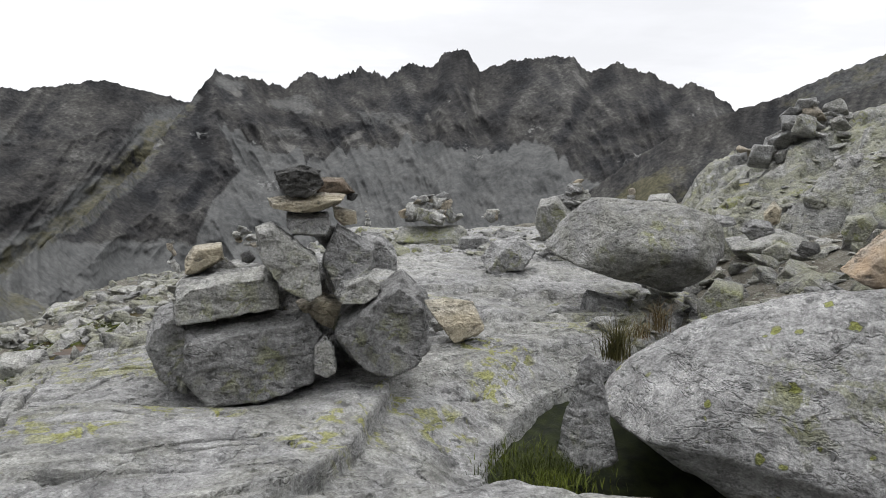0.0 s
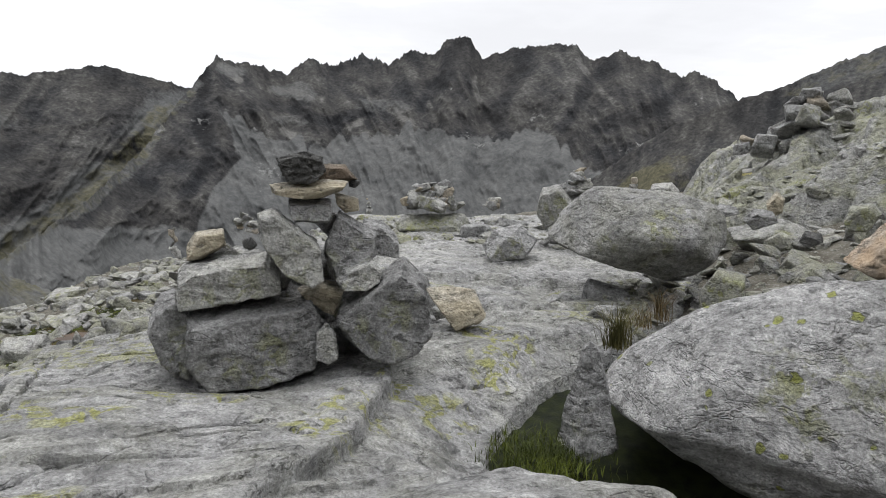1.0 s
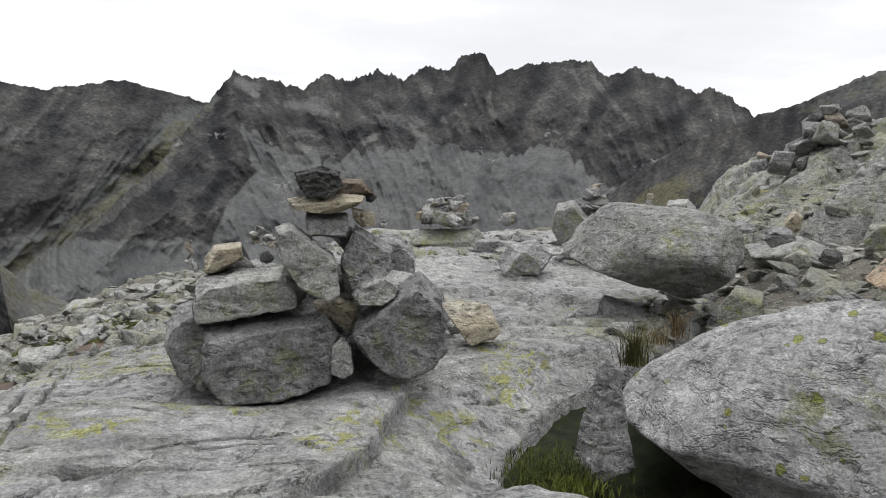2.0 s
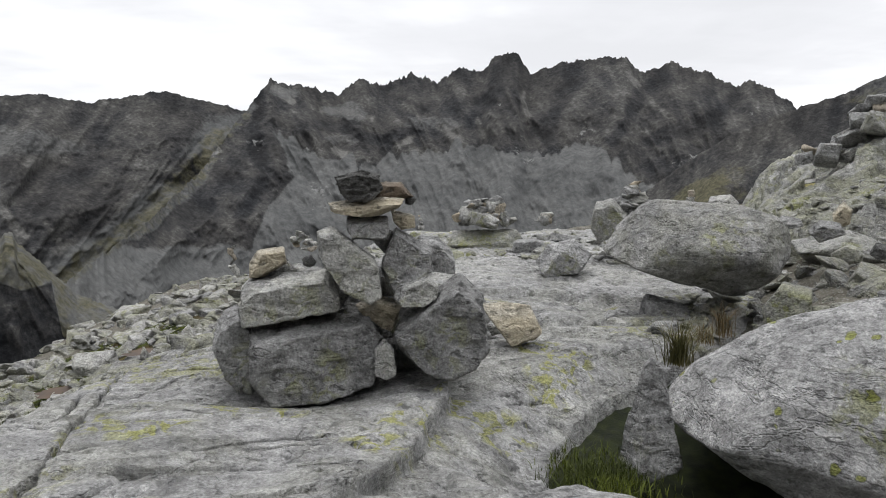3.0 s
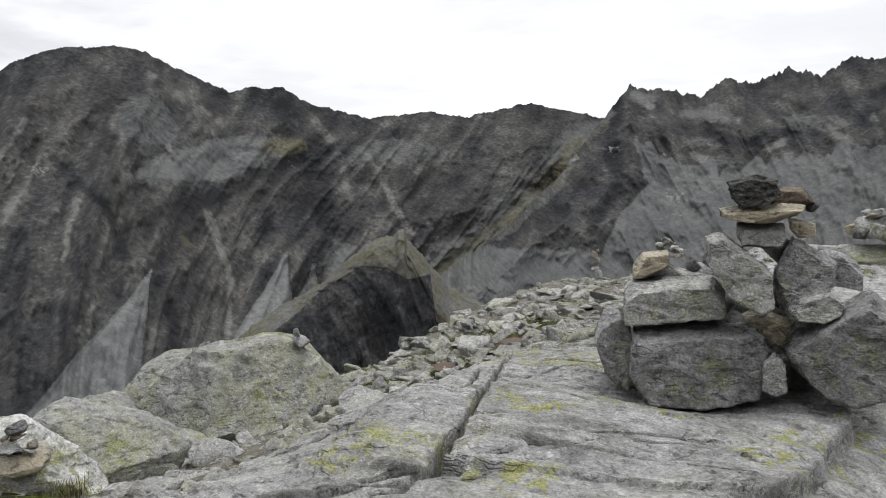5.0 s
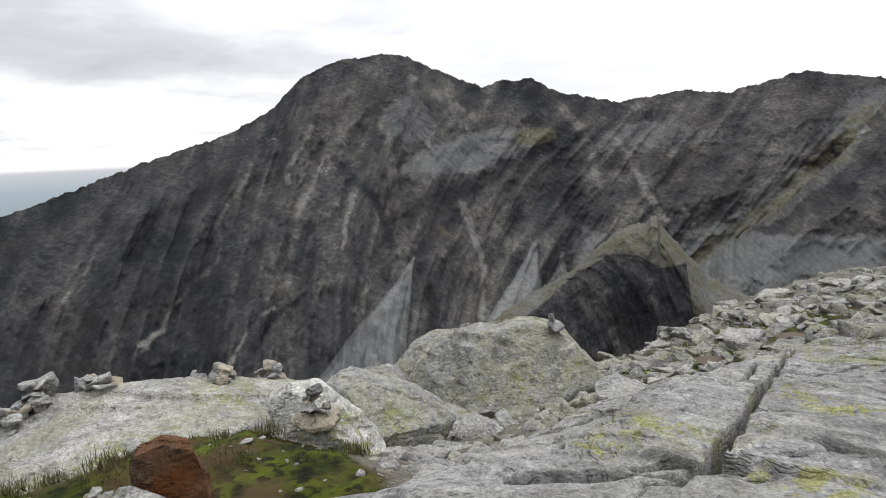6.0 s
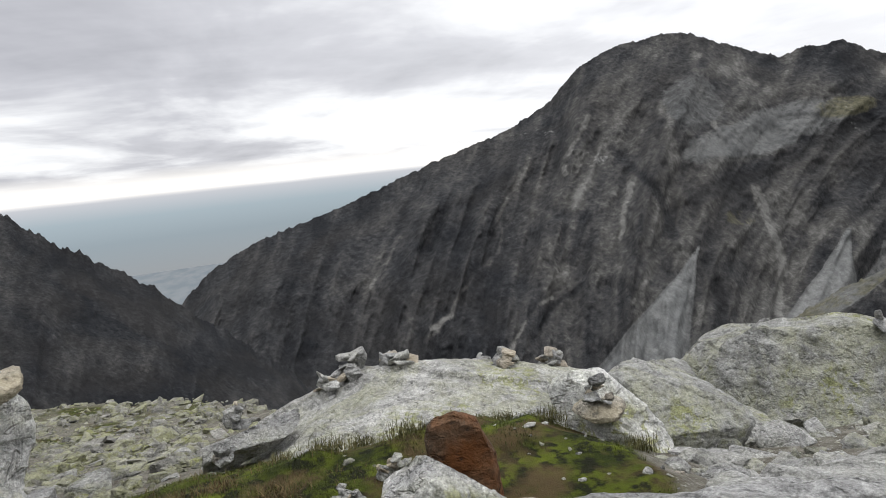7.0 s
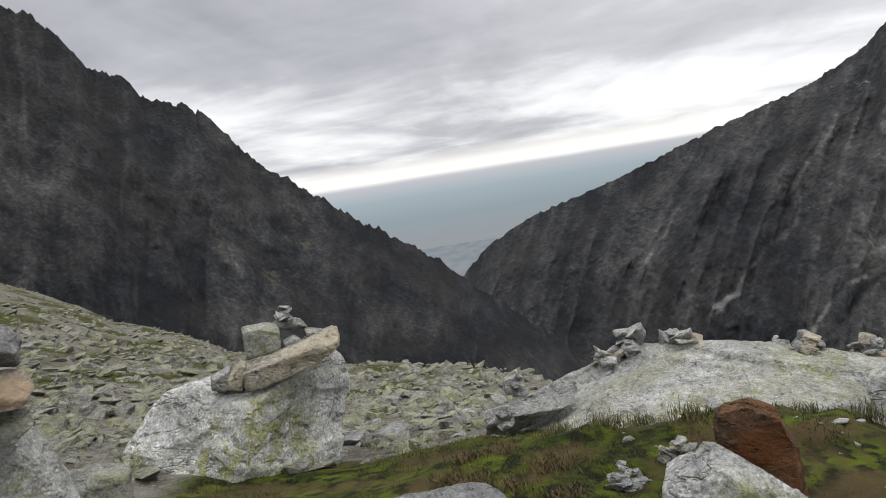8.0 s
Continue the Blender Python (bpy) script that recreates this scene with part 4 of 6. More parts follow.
def build_slab():
    xs, ys = np.concatenate([np.arange(-3.3, -2.6, 0.025), np.arange(-2.6, 1.0, 0.0085), np.arange(1.0, 3.4, 0.03)]), np.concatenate([np.arange(0.25, 0.9, 0.03), np.arange(0.9, 4.3, 0.0085), np.geomspace(4.31, 12.5, 180)])
    X, Y = np.meshgrid(xs, ys)
    x, y = X.ravel(), Y.ravel()
    me = mesh_from("granite_slab", flat3(x, y, slab_height(x, y)), grid_faces(len(ys), len(xs)), MAT["slab"])
    spots = np.zeros(len(x))
    for cx, cy in LICHEN:
        spots = np.maximum(spots, step(0.17, 0.07, np.hypot(x - cx, y - cy) * (1 + 0.6 * fbm(flat3(x, y), 6, 3, 99))))
    float_layer(me, "lichen", np.maximum(spots, 0.6 * step(0.30, 0.5, fbm(flat3(x, y), 1.1, 3, 98))))
    tagged(new("granite_slab", me), "pale grey cracked granite bedrock slab with lichen", "bedrock", kind="structure")


build_slab()

# ------------------------------------------------------------------ the main cairn
def placed(c, az):
    return pose(*c, 0, 0, az)


def build_main_cairn():
    base = new("cairn")
    base.location = (-0.7, 3.3, 0.4)
    inv = Matrix.Translation((0.7, -3.3, -0.4))
    seeds = iter(range(100, 200))

    def stack(place, az, outline, depth, mat, label):
        """Lays one stone with that outline (across, up), facing that bearing."""
        me = outline_stone("stone", outline, depth, MAT[mat], next(seeds), 5, 80, 0.012, 0.12, 0.05 if mat == "dark" else 0.016, chips=1, facets=1, bite=0.07, tilt=0.55)
        part("stone", me, base, inv @ placed(place, az), label)

    stack((-0.879, 3.115, 0.55), 15.8, [(-0.317, 0.18), (0.254, 0.215), (0.317, 0.093), (0.284, -0.118), (-0.232, -0.215), (-0.315, -0.102)], 0.42, "grey", "broad grey granite block")
    stack((-1.325, 3.158, 0.564), 22.8, [(-0.096, 0.034), (-0.044, 0.162), (0.039, 0.201), (0.096, 0.135), (0.096, -0.201), (0.025, -0.195), (-0.036, -0.121)], 0.34, "grey", "")
    stack((-1.014, 3.134, 0.839), 17.9, [(-0.239, 0.044), (-0.199, 0.079), (0.177, 0.123), (0.239, 0.057), (0.229, -0.054), (-0.233, -0.122)], 0.36, "pale", "long flat granite block")
    stack((-0.723, 3.113, 1.004), 13.1, [(-0.154, 0.16), (-0.073, 0.177), (0.138, 0.02), (0.154, -0.137), (0.091, -0.178), (-0.032, -0.117), (-0.143, 0.054)], 0.26, "pale", "tilted pale granite block")
    stack((-0.475, 3.361, 0.984), 8.0, [(-0.059, 0.181), (0.134, 0.065), (0.131, -0.049), (-0.029, -0.157), (-0.101, -0.181), (-0.134, -0.089), (-0.125, 0.025)], 0.3, "grey", "")
    stack((-0.399, 3.119, 0.884), 7.3, [(-0.109, -0.034), (-0.071, 0.028), (0.052, 0.068), (0.109, 0.029), (0.097, -0.034), (0.036, -0.068), (-0.088, -0.068)], 0.17, "pale", "small rounded pale stone")
    stack((-0.293, 3.173, 0.714), 5.3, [(-0.241, -0.058), (-0.183, 0.034), (0.101, 0.24), (0.201, 0.148), (0.241, -0.072), (0.162, -0.186), (0.054, -0.239), (-0.092, -0.208), (-0.201, -0.133)], 0.4, "grey", "large faceted grey stone")
    stack((-0.607, 3.29, 0.727), 10.5, [(-0.121, 0.045), (-0.0, 0.078), (0.121, 0.043), (0.075, -0.078), (-0.0, -0.052)], 0.22, "tan", "")
    stack((-0.526, 3.002, 0.584), 9.9, [(-0.052, 0.042), (-0.006, 0.098), (0.038, 0.04), (0.052, -0.067), (0.003, -0.098), (-0.052, -0.074)], 0.11, "pale", "")
    stack((-0.653, 3.232, 1.16), 11.4, [(-0.103, 0.056), (0.1, 0.06), (0.103, -0.017), (0.082, -0.059), (-0.072, -0.057), (-0.102, -0.007)], 0.2, "grey", "")
    stack((-0.657, 3.228, 1.271), 11.5, [(-0.186, 0.017), (-0.119, 0.026), (0.078, 0.049), (0.186, 0.037), (0.15, -0.013), (0.06, -0.046), (-0.048, -0.05), (-0.172, -0.028)], 0.24, "tan", "flat tan slab")
    stack((-0.691, 3.204, 1.361), 12.2, [(-0.115, 0.047), (0.009, 0.084), (0.101, 0.063), (0.115, -0.008), (0.044, -0.066), (-0.045, -0.084), (-0.089, -0.045)], 0.18, "dark", "black lichened cap stone")
    stack((-0.54, 3.373, 1.337), 9.1, [(-0.097, 0.05), (0.032, 0.05), (0.099, -0.026), (0.014, -0.05), (-0.099, -0.032)], 0.18, "brown", "")
    stack((-0.502, 3.409, 1.192), 8.4, [(-0.063, 0.05), (0.057, 0.022), (0.063, -0.038), (-0.009, -0.05), (-0.055, -0.006)], 0.14, "tan", "")
    stack((-0.345, 3.598, 0.993), 5.5, [(-0.101, 0.098), (0.009, 0.088), (0.094, 0.007), (0.101, -0.098), (-0.01, -0.085), (-0.09, -0.055)], 0.24, "grey", "")
    stack((-1.139, 3.185, 0.988), 19.7, [(-0.089, -0.002), (-0.053, 0.061), (0.08, 0.076), (0.091, -0.007), (-0.02, -0.069), (-0.091, -0.076)], 0.18, "tan", "tan stone on the flat block")
    stack((-1.03, 3.346, 0.923), 17.1, [(-0.103, 0.002), (-0.009, 0.033), (0.103, 0.013), (0.083, -0.032), (-0.085, -0.033)], 0.16, "pale", "")
    stack((-0.694, 3.685, 0.635), 10.7, [(-0.278, 0.252), (0.118, 0.314), (0.278, 0.023), (0.248, -0.207), (-0.068, -0.297), (-0.282, -0.096)], 0.36, "grey", "")
    part("stone", outline_stone("stone", [(-0.049, 0.141), (0.024, 0.09), (0.081, -0.076), (-0.008, -0.16), (-0.06, -0.005)], 0.12, MAT["grey"], 140, 4), base, inv @ placed((-0.121, 4.198, 0.567), 1.6))
    part("stone", outline_stone("stone", [(-0.062, 0.016), (0.033, 0.045), (0.06, -0.011), (-0.031, -0.051)], 0.08, MAT["pale"], 141, 4), base, inv @ placed((-0.007, 4.25, 0.425), 0.1))
    rng = random.Random(4)
    for x, y, z, size, kind in ((-0.62, 3.05, 0.47, 0.035, "grey"), (-0.50, 3.42, 0.52, 0.15, "grey"), (-0.25, 3.48, 0.52, 0.14, "grey"), (-1.1, 3.45, 0.5, 0.2, "grey"), (-1.08, 3.36, 0.74, 0.17, "grey"), (-0.9, 3.38, 0.8, 0.16, "grey"), (-0.86, 3.32, 1.02, 0.05, "pale"), (-0.9, 3.45, 1.0, 0.06, "grey"), (-0.42, 3.28, 0.52, 0.06, "grey"), (-0.46, 3.36, 1.29, 0.035, "dark"), (-0.3, 3.45, 0.8, 0.07, "grey"), (-1.22, 2.98, 0.42, 0.03, "pale"),
                                (-0.8, 2.98, 0.44, 0.03, "grey"), (-0.62, 3.4, 0.85, 0.14, "grey"), (-0.85, 3.4, 0.72, 0.2, "grey"), (-0.62, 3.45, 1.08, 0.1, "grey"), (-0.95, 3.25, 0.99, 0.05, "grey"), (-1.15, 3.28, 0.88, 0.11, "grey"), (-1.06, 3.30, 0.92, 0.09, "pale"), (-1.24, 3.36, 0.78, 0.13, "grey"), (-0.79, 3.24, 0.99, 0.06, "pale")):
        part("stone", loose_mesh("stone", 60 + int(x * -100), MAT[kind], 0.7), base, inv @ pose(x, y, z, rng.uniform(-30, 30), rng.uniform(-30, 30), rng.uniform(0, 360)) @ Matrix.Diagonal((size, size, size, 1)))
    tagged(base, "large cairn of grey granite blocks on bedrock", "cairn")


build_main_cairn()

# ------------------------------------------------------------------ single boulders
def build_boulders():
    seeds = iter(range(300, 400))

    def boulder(name, label, place, az, outline, depth, mat, lean, sharp=60, rough=0.02, fine=0.014, loose=True, cuts=()):
        """One boulder: outline (across, up) facing that bearing, further faces as cuts, let down to the ground if loose."""
        plain = name == "pointed_stone"
        ob = new(name, outline_stone(name, outline, depth, MAT[mat], next(seeds), 5, sharp, rough, lean, fine, chips=0 if plain else 1, facets=0 if plain else 2, bite=0.07, cuts=cuts))
        ob.matrix_basis = placed(place, az)
        if loose:
            settled(ob)
        tagged(ob, label, "rock", "boulders" if name == "boulder" else "")

    boulder("boulder", "long pale granite boulder with yellow lichen spots", (1.382, 2.863, 0.687), -27.4, [(-0.709, -0.11), (-0.617, 0.055), (-0.408, 0.193), (-0.26, 0.344), (-0.094, 0.413), (0.316, 0.534), (0.618, 0.579), (0.9, 0.023), (0.8, -0.65), (0.189, -0.515), (-0.133, -0.448), (-0.37, -0.361), (-0.598, -0.25)], 0.9, "spotted", 0.5, sharp=20, rough=0.03, fine=0.01, cuts=((0.02, -0.7, 0.71, 0.44), (0.0, -0.85, -0.5, 0.56)))
    boulder("boulder", "rounded grey granite boulder on smaller stones", (1.47, 4.999, 0.925), -16.4, [(-0.764, -0.114), (-0.56, 0.169), (-0.357, 0.319), (-0.068, 0.319), (0.328, 0.29), (0.545, 0.193), (0.63, -0.028), (0.556, -0.198), (0.259, -0.411), (-0.197, -0.32), (-0.497, -0.229)], 0.9, "pale", 0.25, sharp=20, rough=0.03, fine=0.01, loose=False, cuts=((0.05, -0.72, 0.69, 0.33), (-0.45, -0.7, 0.55, 0.4), (0.15, -0.72, -0.68, 0.42)))
    boulder("pointed_stone", "upright pointed grey stone standing in moss", (0.642, 2.787, 0.421), -13.1, [(-0.048, 0.24), (-0.014, 0.273), (0.035, 0.228), (0.112, -0.091), (0.141, -0.2), (0.058, -0.25), (-0.061, -0.26), (-0.137, -0.2), (-0.09, 0.039)], 0.2, "grey", 0.0, cuts=((-0.75, -0.65, 0.1, 0.06), (0.35, -0.9, 0.2, 0.07)))
    boulder("flat_stone", "pale tan flat stone leaning on the bedrock", (0.077, 3.995, 0.629), -1.1, [(-0.195, 0.128), (-0.052, 0.145), (0.112, 0.126), (0.195, -0.02), (0.142, -0.082), (0.017, -0.146), (-0.047, -0.046)], 0.2, "tan", 0.3, cuts=((0.1, -0.75, 0.65, 0.075),))
    boulder("boulder", "dark grey angular boulder on the slab", (0.621, 6.47, 0.778), -5.5, [(-0.264, -0.043), (-0.15, 0.126), (0.108, 0.2), (0.276, 0.043), (0.175, -0.136), (-0.149, -0.193)], 0.45, "grey", 0.0)
    boulder("boulder", "orange-tinged granite boulder resting on another", (1.885, 2.829, 1.118), -33.7, [(-0.178, -0.067), (-0.109, 0.035), (-0.02, 0.128), (0.133, 0.187), (0.167, -0.15), (-0.011, -0.138)], 0.35, "orange", 0.0, loose=False)
    boulder("boulder", "big angular boulder with green lichen", (-4.953, 3.866, -0.608), 49.4, [(-1.048, -0.066), (-0.855, 0.201), (-0.56, 0.41), (-0.055, 0.464), (0.214, 0.504), (0.456, 0.429), (0.563, 0.202), (0.921, -0.096), (0.949, -0.24), (0.475, -0.448), (0.144, -0.617), (-0.345, -0.593), (-0.77, -0.486)], 1.3, "green", 0.25, loose=False, cuts=((-0.45, -0.65, 0.61, 0.42), (0.55, -0.75, -0.36, 0.56), (0.35, -0.7, 0.62, 0.36), (-0.1, -0.8, -0.6, 0.56)))
    boulder("boulder", "stony boulder with green lichen behind another", (-6.087, 3.867, -0.678), 55.3, [(-0.615, -0.108), (-0.405, 0.093), (0.133, 0.306), (0.373, 0.304), (0.611, 0.023), (0.357, -0.5), (-0.419, -0.45)], 0.9, "green", 0.3, loose=False, cuts=((-0.3, -0.7, 0.65, 0.3), (0.4, -0.8, 0.3, 0.38)))
    boulder("rust_stone", "rust-brown upright stone in the grass", (-3.18, 0.395, 0.189), 80.2, [(-0.165, 0.06), (-0.135, 0.15), (-0.02, 0.18), (0.085, 0.13), (0.16, -0.05), (0.175, -0.32), (-0.137, -0.29)], 0.14, "rust", 0.1)
    boulder("boulder", "angular pale grey boulder beside the rust stone", (-3.022, 0.275, 0.016), 80.2, [(-0.292, 0.027), (-0.047, 0.207), (0.075, 0.141), (0.27, -0.013), (0.281, -0.188), (-0.306, -0.178)], 0.42, "white", 0.3, cuts=((-0.45, -0.72, 0.53, 0.17), (0.55, -0.78, 0.3, 0.16), (0.1, -0.2, 0.97, 0.16)))
    boulder("boulder", "flat lichened slab boulder", (-4.523, 2.225, -0.406), 60.6, [(-0.473, 0.247), (-0.337, 0.304), (0.009, 0.215), (0.514, -0.028), (0.533, -0.111), (0.401, -0.3), (0.069, -0.34), (-0.3, -0.25), (-0.5, 0.0)], 0.8, "green", 0.35, cuts=((0.2, -0.55, 0.81, 0.26), (0.5, -0.85, -0.15, 0.36), (-0.5, -0.8, 0.3, 0.36)))
    boulder("boulder", "broken pale granite boulder among moss", (-4.26, 1.641, -0.264), 65.4, [(-0.408, 0.181), (-0.24, 0.314), (-0.059, 0.323), (0.037, 0.235), (0.218, 0.06), (0.37, -0.175), (0.389, -0.378), (0.01, -0.4), (-0.3, -0.3)], 0.6, "white", 0.3, cuts=((0.4, -0.65, 0.64, 0.24), (-0.5, -0.8, 0.3, 0.26), (0.1, -0.95, -0.3, 0.28)))
    boulder("boulder", "low pale block at the moss edge", (-4.345, 1.218, -0.33), 71.2, [(-0.241, 0.119), (-0.081, 0.157), (0.104, 0.113), (0.248, -0.064), (0.213, -0.22), (0.006, -0.25), (-0.242, -0.2)], 0.4, "pale", 0.2, cuts=((0.0, -0.5, 0.87, 0.13), (-0.4, -0.9, 0.1, 0.19)))
    boulder("boulder", "lichened slab block under a dark cairn", (-5.355, 2.58, -0.52), 61.5, [(-0.345, 0.1), (-0.207, 0.15), (-0.044, 0.2), (0.301, 0.06), (0.393, -0.087), (0.3, -0.35), (-0.3, -0.35)], 0.7, "green", 0.3, loose=False, cuts=((0.1, -0.45, 0.89, 0.17), (-0.5, -0.85, 0.1, 0.3)))
    boulder("boulder", "large cracked pale boulder with lichen", (-4.658, -2.676, -0.113), 119.5, [(-1.025, -0.287), (-0.924, -0.034), (-0.762, 0.163), (-0.541, 0.377), (-0.203, 0.38), (0.078, 0.41), (0.706, 0.431), (0.798, 0.335), (0.821, 0.085), (0.67, -0.277), (0.55, -0.467), (0.28, -0.6), (-0.098, -0.66), (-0.95, -0.6)], 1.1, "white", 0.2, cuts=((-0.55, -0.62, 0.56, 0.4), (0.6, -0.75, 0.1, 0.38), (0.3, -0.85, -0.42, 0.52)))
    boulder("stone_slab", "long tan stone slab lying on the boulder", (-4.695, -2.277, 0.372), 115.1, [(-0.367, -0.003), (-0.078, 0.06), (0.301, 0.155), (0.359, 0.151), (0.347, 0.035), (0.144, -0.065), (-0.305, -0.173), (-0.369, -0.142)], 0.34, "tan", 0.0, loose=False)
    boulder("stone_slab", "tilted pale stone slab at the grass edge", (-5.25, -0.72, -0.33), 96.1, [(-0.355, 0.033), (-0.013, 0.109), (0.413, 0.196), (0.392, 0.094), (0.195, -0.06), (0.002, -0.06), (-0.186, -0.2), (-0.38, -0.2)], 0.35, "pale", 0.2, cuts=((0.05, -0.45, 0.89, 0.08), (0.1, -0.8, -0.6, 0.1)))
    boulder("boulder", "pale boulder carrying a stack of rocks", (-2.376, -2.386, 0.582), 136.3, [(-0.346, 0.284), (0.1, 0.196), (0.186, 0.04), (0.252, -0.198), (0.189, -0.567), (-0.414, -0.484)], 0.5, "pale", 0.2, cuts=((-0.4, -0.8, 0.45, 0.24), (0.5, -0.8, 0.3, 0.22)))


# ------------------------------------------------------------------ the lichened slope to the right


def hill_height(x, y):
    az, r = np.degrees(np.arctan2(-x, y)), np.hypot(x, y)
    p = flat3(x, y)
    inside = step(-17.0, -21.0, az + 1.2 * fbm(p, 0.5, 2, 91)) * step(5.9, 6.9, r + 0.5 * fbm(p, 0.7, 2, 92))
    turned = np.stack([x * 0.8 + y * 0.6, (y * 0.8 - x * 0.6) * 2.6, 0 * x], -1)
    ledge = fbm(turned, 0.6, 3, 93)
    return ground_height(x, y) - 0.5 + inside * (0.62 + 0.18 * step(0.05, 0.08, ledge) + 0.14 * step(-0.25, -0.22, ledge) + 0.10 * fbm(turned, 2.2, 4, 94, 0.55, ridged=True) + 0.03 * fbm(p, 7, 3, 95))


def surface(x, y):
    """The height of whatever bedrock or ground lies uppermost."""
    xa, ya = np.atleast_1d(np.asarray(x, float)), np.atleast_1d(np.asarray(y, float))
    z = ground_height(xa, ya)
    on = (xa > -3.2) & (xa < 3.4) & (ya > 0.25) & (ya < 12.5)
    z = np.where(on, np.maximum(z, slab_height(xa, ya)), z)
    az, r = np.degrees(np.arctan2(-xa, ya)), np.hypot(xa, ya)
    hill = (az < -15) & (az > -42) & (r > 5) & (r < 14)
    z = np.where(hill, np.maximum(z, hill_height(xa, ya)), z)
    back = (az > 50) & (az < 106) & (r > 4.3) & (r < 6.9)
    return np.where(back, np.maximum(z, whaleback_height(xa, ya)), z)


def build_hill():
    az, rad = np.radians(np.linspace(-42, -15, 230)), np.geomspace(5, 14, 170)
    R, A = np.meshgrid(rad, az, indexing="ij")
    x, y = (-R * np.sin(A)).ravel(), (R * np.cos(A)).ravel()
    me = mesh_from("granite_slope", flat3(x, y, hill_height(x, y)), grid_faces(len(rad), len(az))[:, ::-1], MAT["green"])
    tagged(new("granite_slope", me), "rising granite slope with yellow-green lichen", "bedrock", kind="structure")


# ------------------------------------------------------------------ the whaleback at the edge of the left bench
BACK_AZ = [50, 58, 64, 69.6, 74.4, 80.2, 83.6, 88.2, 91.8, 95.3, 100.1, 106]
BACK_TOP = [-0.95, -0.75, -0.55, -0.41, -0.30, -0.20, -0.17, -0.17, -0.29, -0.42, -0.6, -0.95]


def whaleback_height(x, y):
    az, r = np.degrees(np.arctan2(-x, y)), np.hypot(x, y)
    p = flat3(x, y)
    top = np.interp(az, BACK_AZ, BACK_TOP)
    foot = np.interp(az, [50, 70, 80, 95, 106], [-0.8, -0.42, -0.30, -0.34, -0.7])
    start = 4.62 + 0.16 * fbm(p, 0.9, 3, 121)
    u = (r - start) / (5.9 - start)
    z = np.where(u < 0, foot + 1.6 * u, foot + (top - foot) * np.sin(np.clip(u, 0, 1) * math.pi / 2) ** 0.9) - 0.9 * np.maximum(0, r - 5.98)
    turned = np.stack([r, np.radians(az) * 2.2, 0 * x], -1)
    ledge = fbm(turned, 1.1, 2, 122)
    z = z - 0.035 * step(0.05, 0.08, ledge) - 0.03 * step(0.25, 0.28, ledge) + 0.02 * step(-0.25, -0.22, ledge)
    z = z + 0.02 * fbm(p, 3.2, 4, 123, 0.6, ridged=True) + 0.012 * fbm(p, 9, 3, 124)
    return z - 0.5 * step(57, 50, az) - 0.6 * step(101, 106, az)


def build_whaleback():
    az, rad = np.radians(np.linspace(50, 106, 330)), np.linspace(4.3, 6.9, 150)
    R, A = np.meshgrid(rad, az, indexing="ij")
    x, y = (-R * np.sin(A)).ravel(), (R * np.cos(A)).ravel()
    me = mesh_from("granite_outcrop", flat3(x, y, whaleback_height(x, y)), grid_faces(len(rad), len(az))[:, ::-1], MAT["outcrop"])
    tagged(new("granite_outcrop", me), "low whaleback granite outcrop with pale lichen", "bedrock", kind="structure")


build_hill()
build_whaleback()
build_boulders()

# ------------------------------------------------------------------ loose stones
POOL = {}


def loose(kind, seed):
    """A shared unit stone of a material, flat or blocky."""
    key = (kind, seed % 9)
    if key not in POOL:
        POOL[key] = loose_mesh("rock", 500 + seed % 9, MAT["loose_" + kind], (0.36, 0.55, 0.7, 0.45, 0.8, 0.32, 0.6, 0.4, 0.5)[seed % 9])
    return POOL[key]


def stone_pose(x, y, z, size, rng, tip=14, flat=1.0):
    return pose(x, y, z, rng.uniform(-tip, tip), rng.uniform(-tip, tip), rng.uniform(0, 360)) @ Matrix.Diagonal((size, size, size * flat, 1))


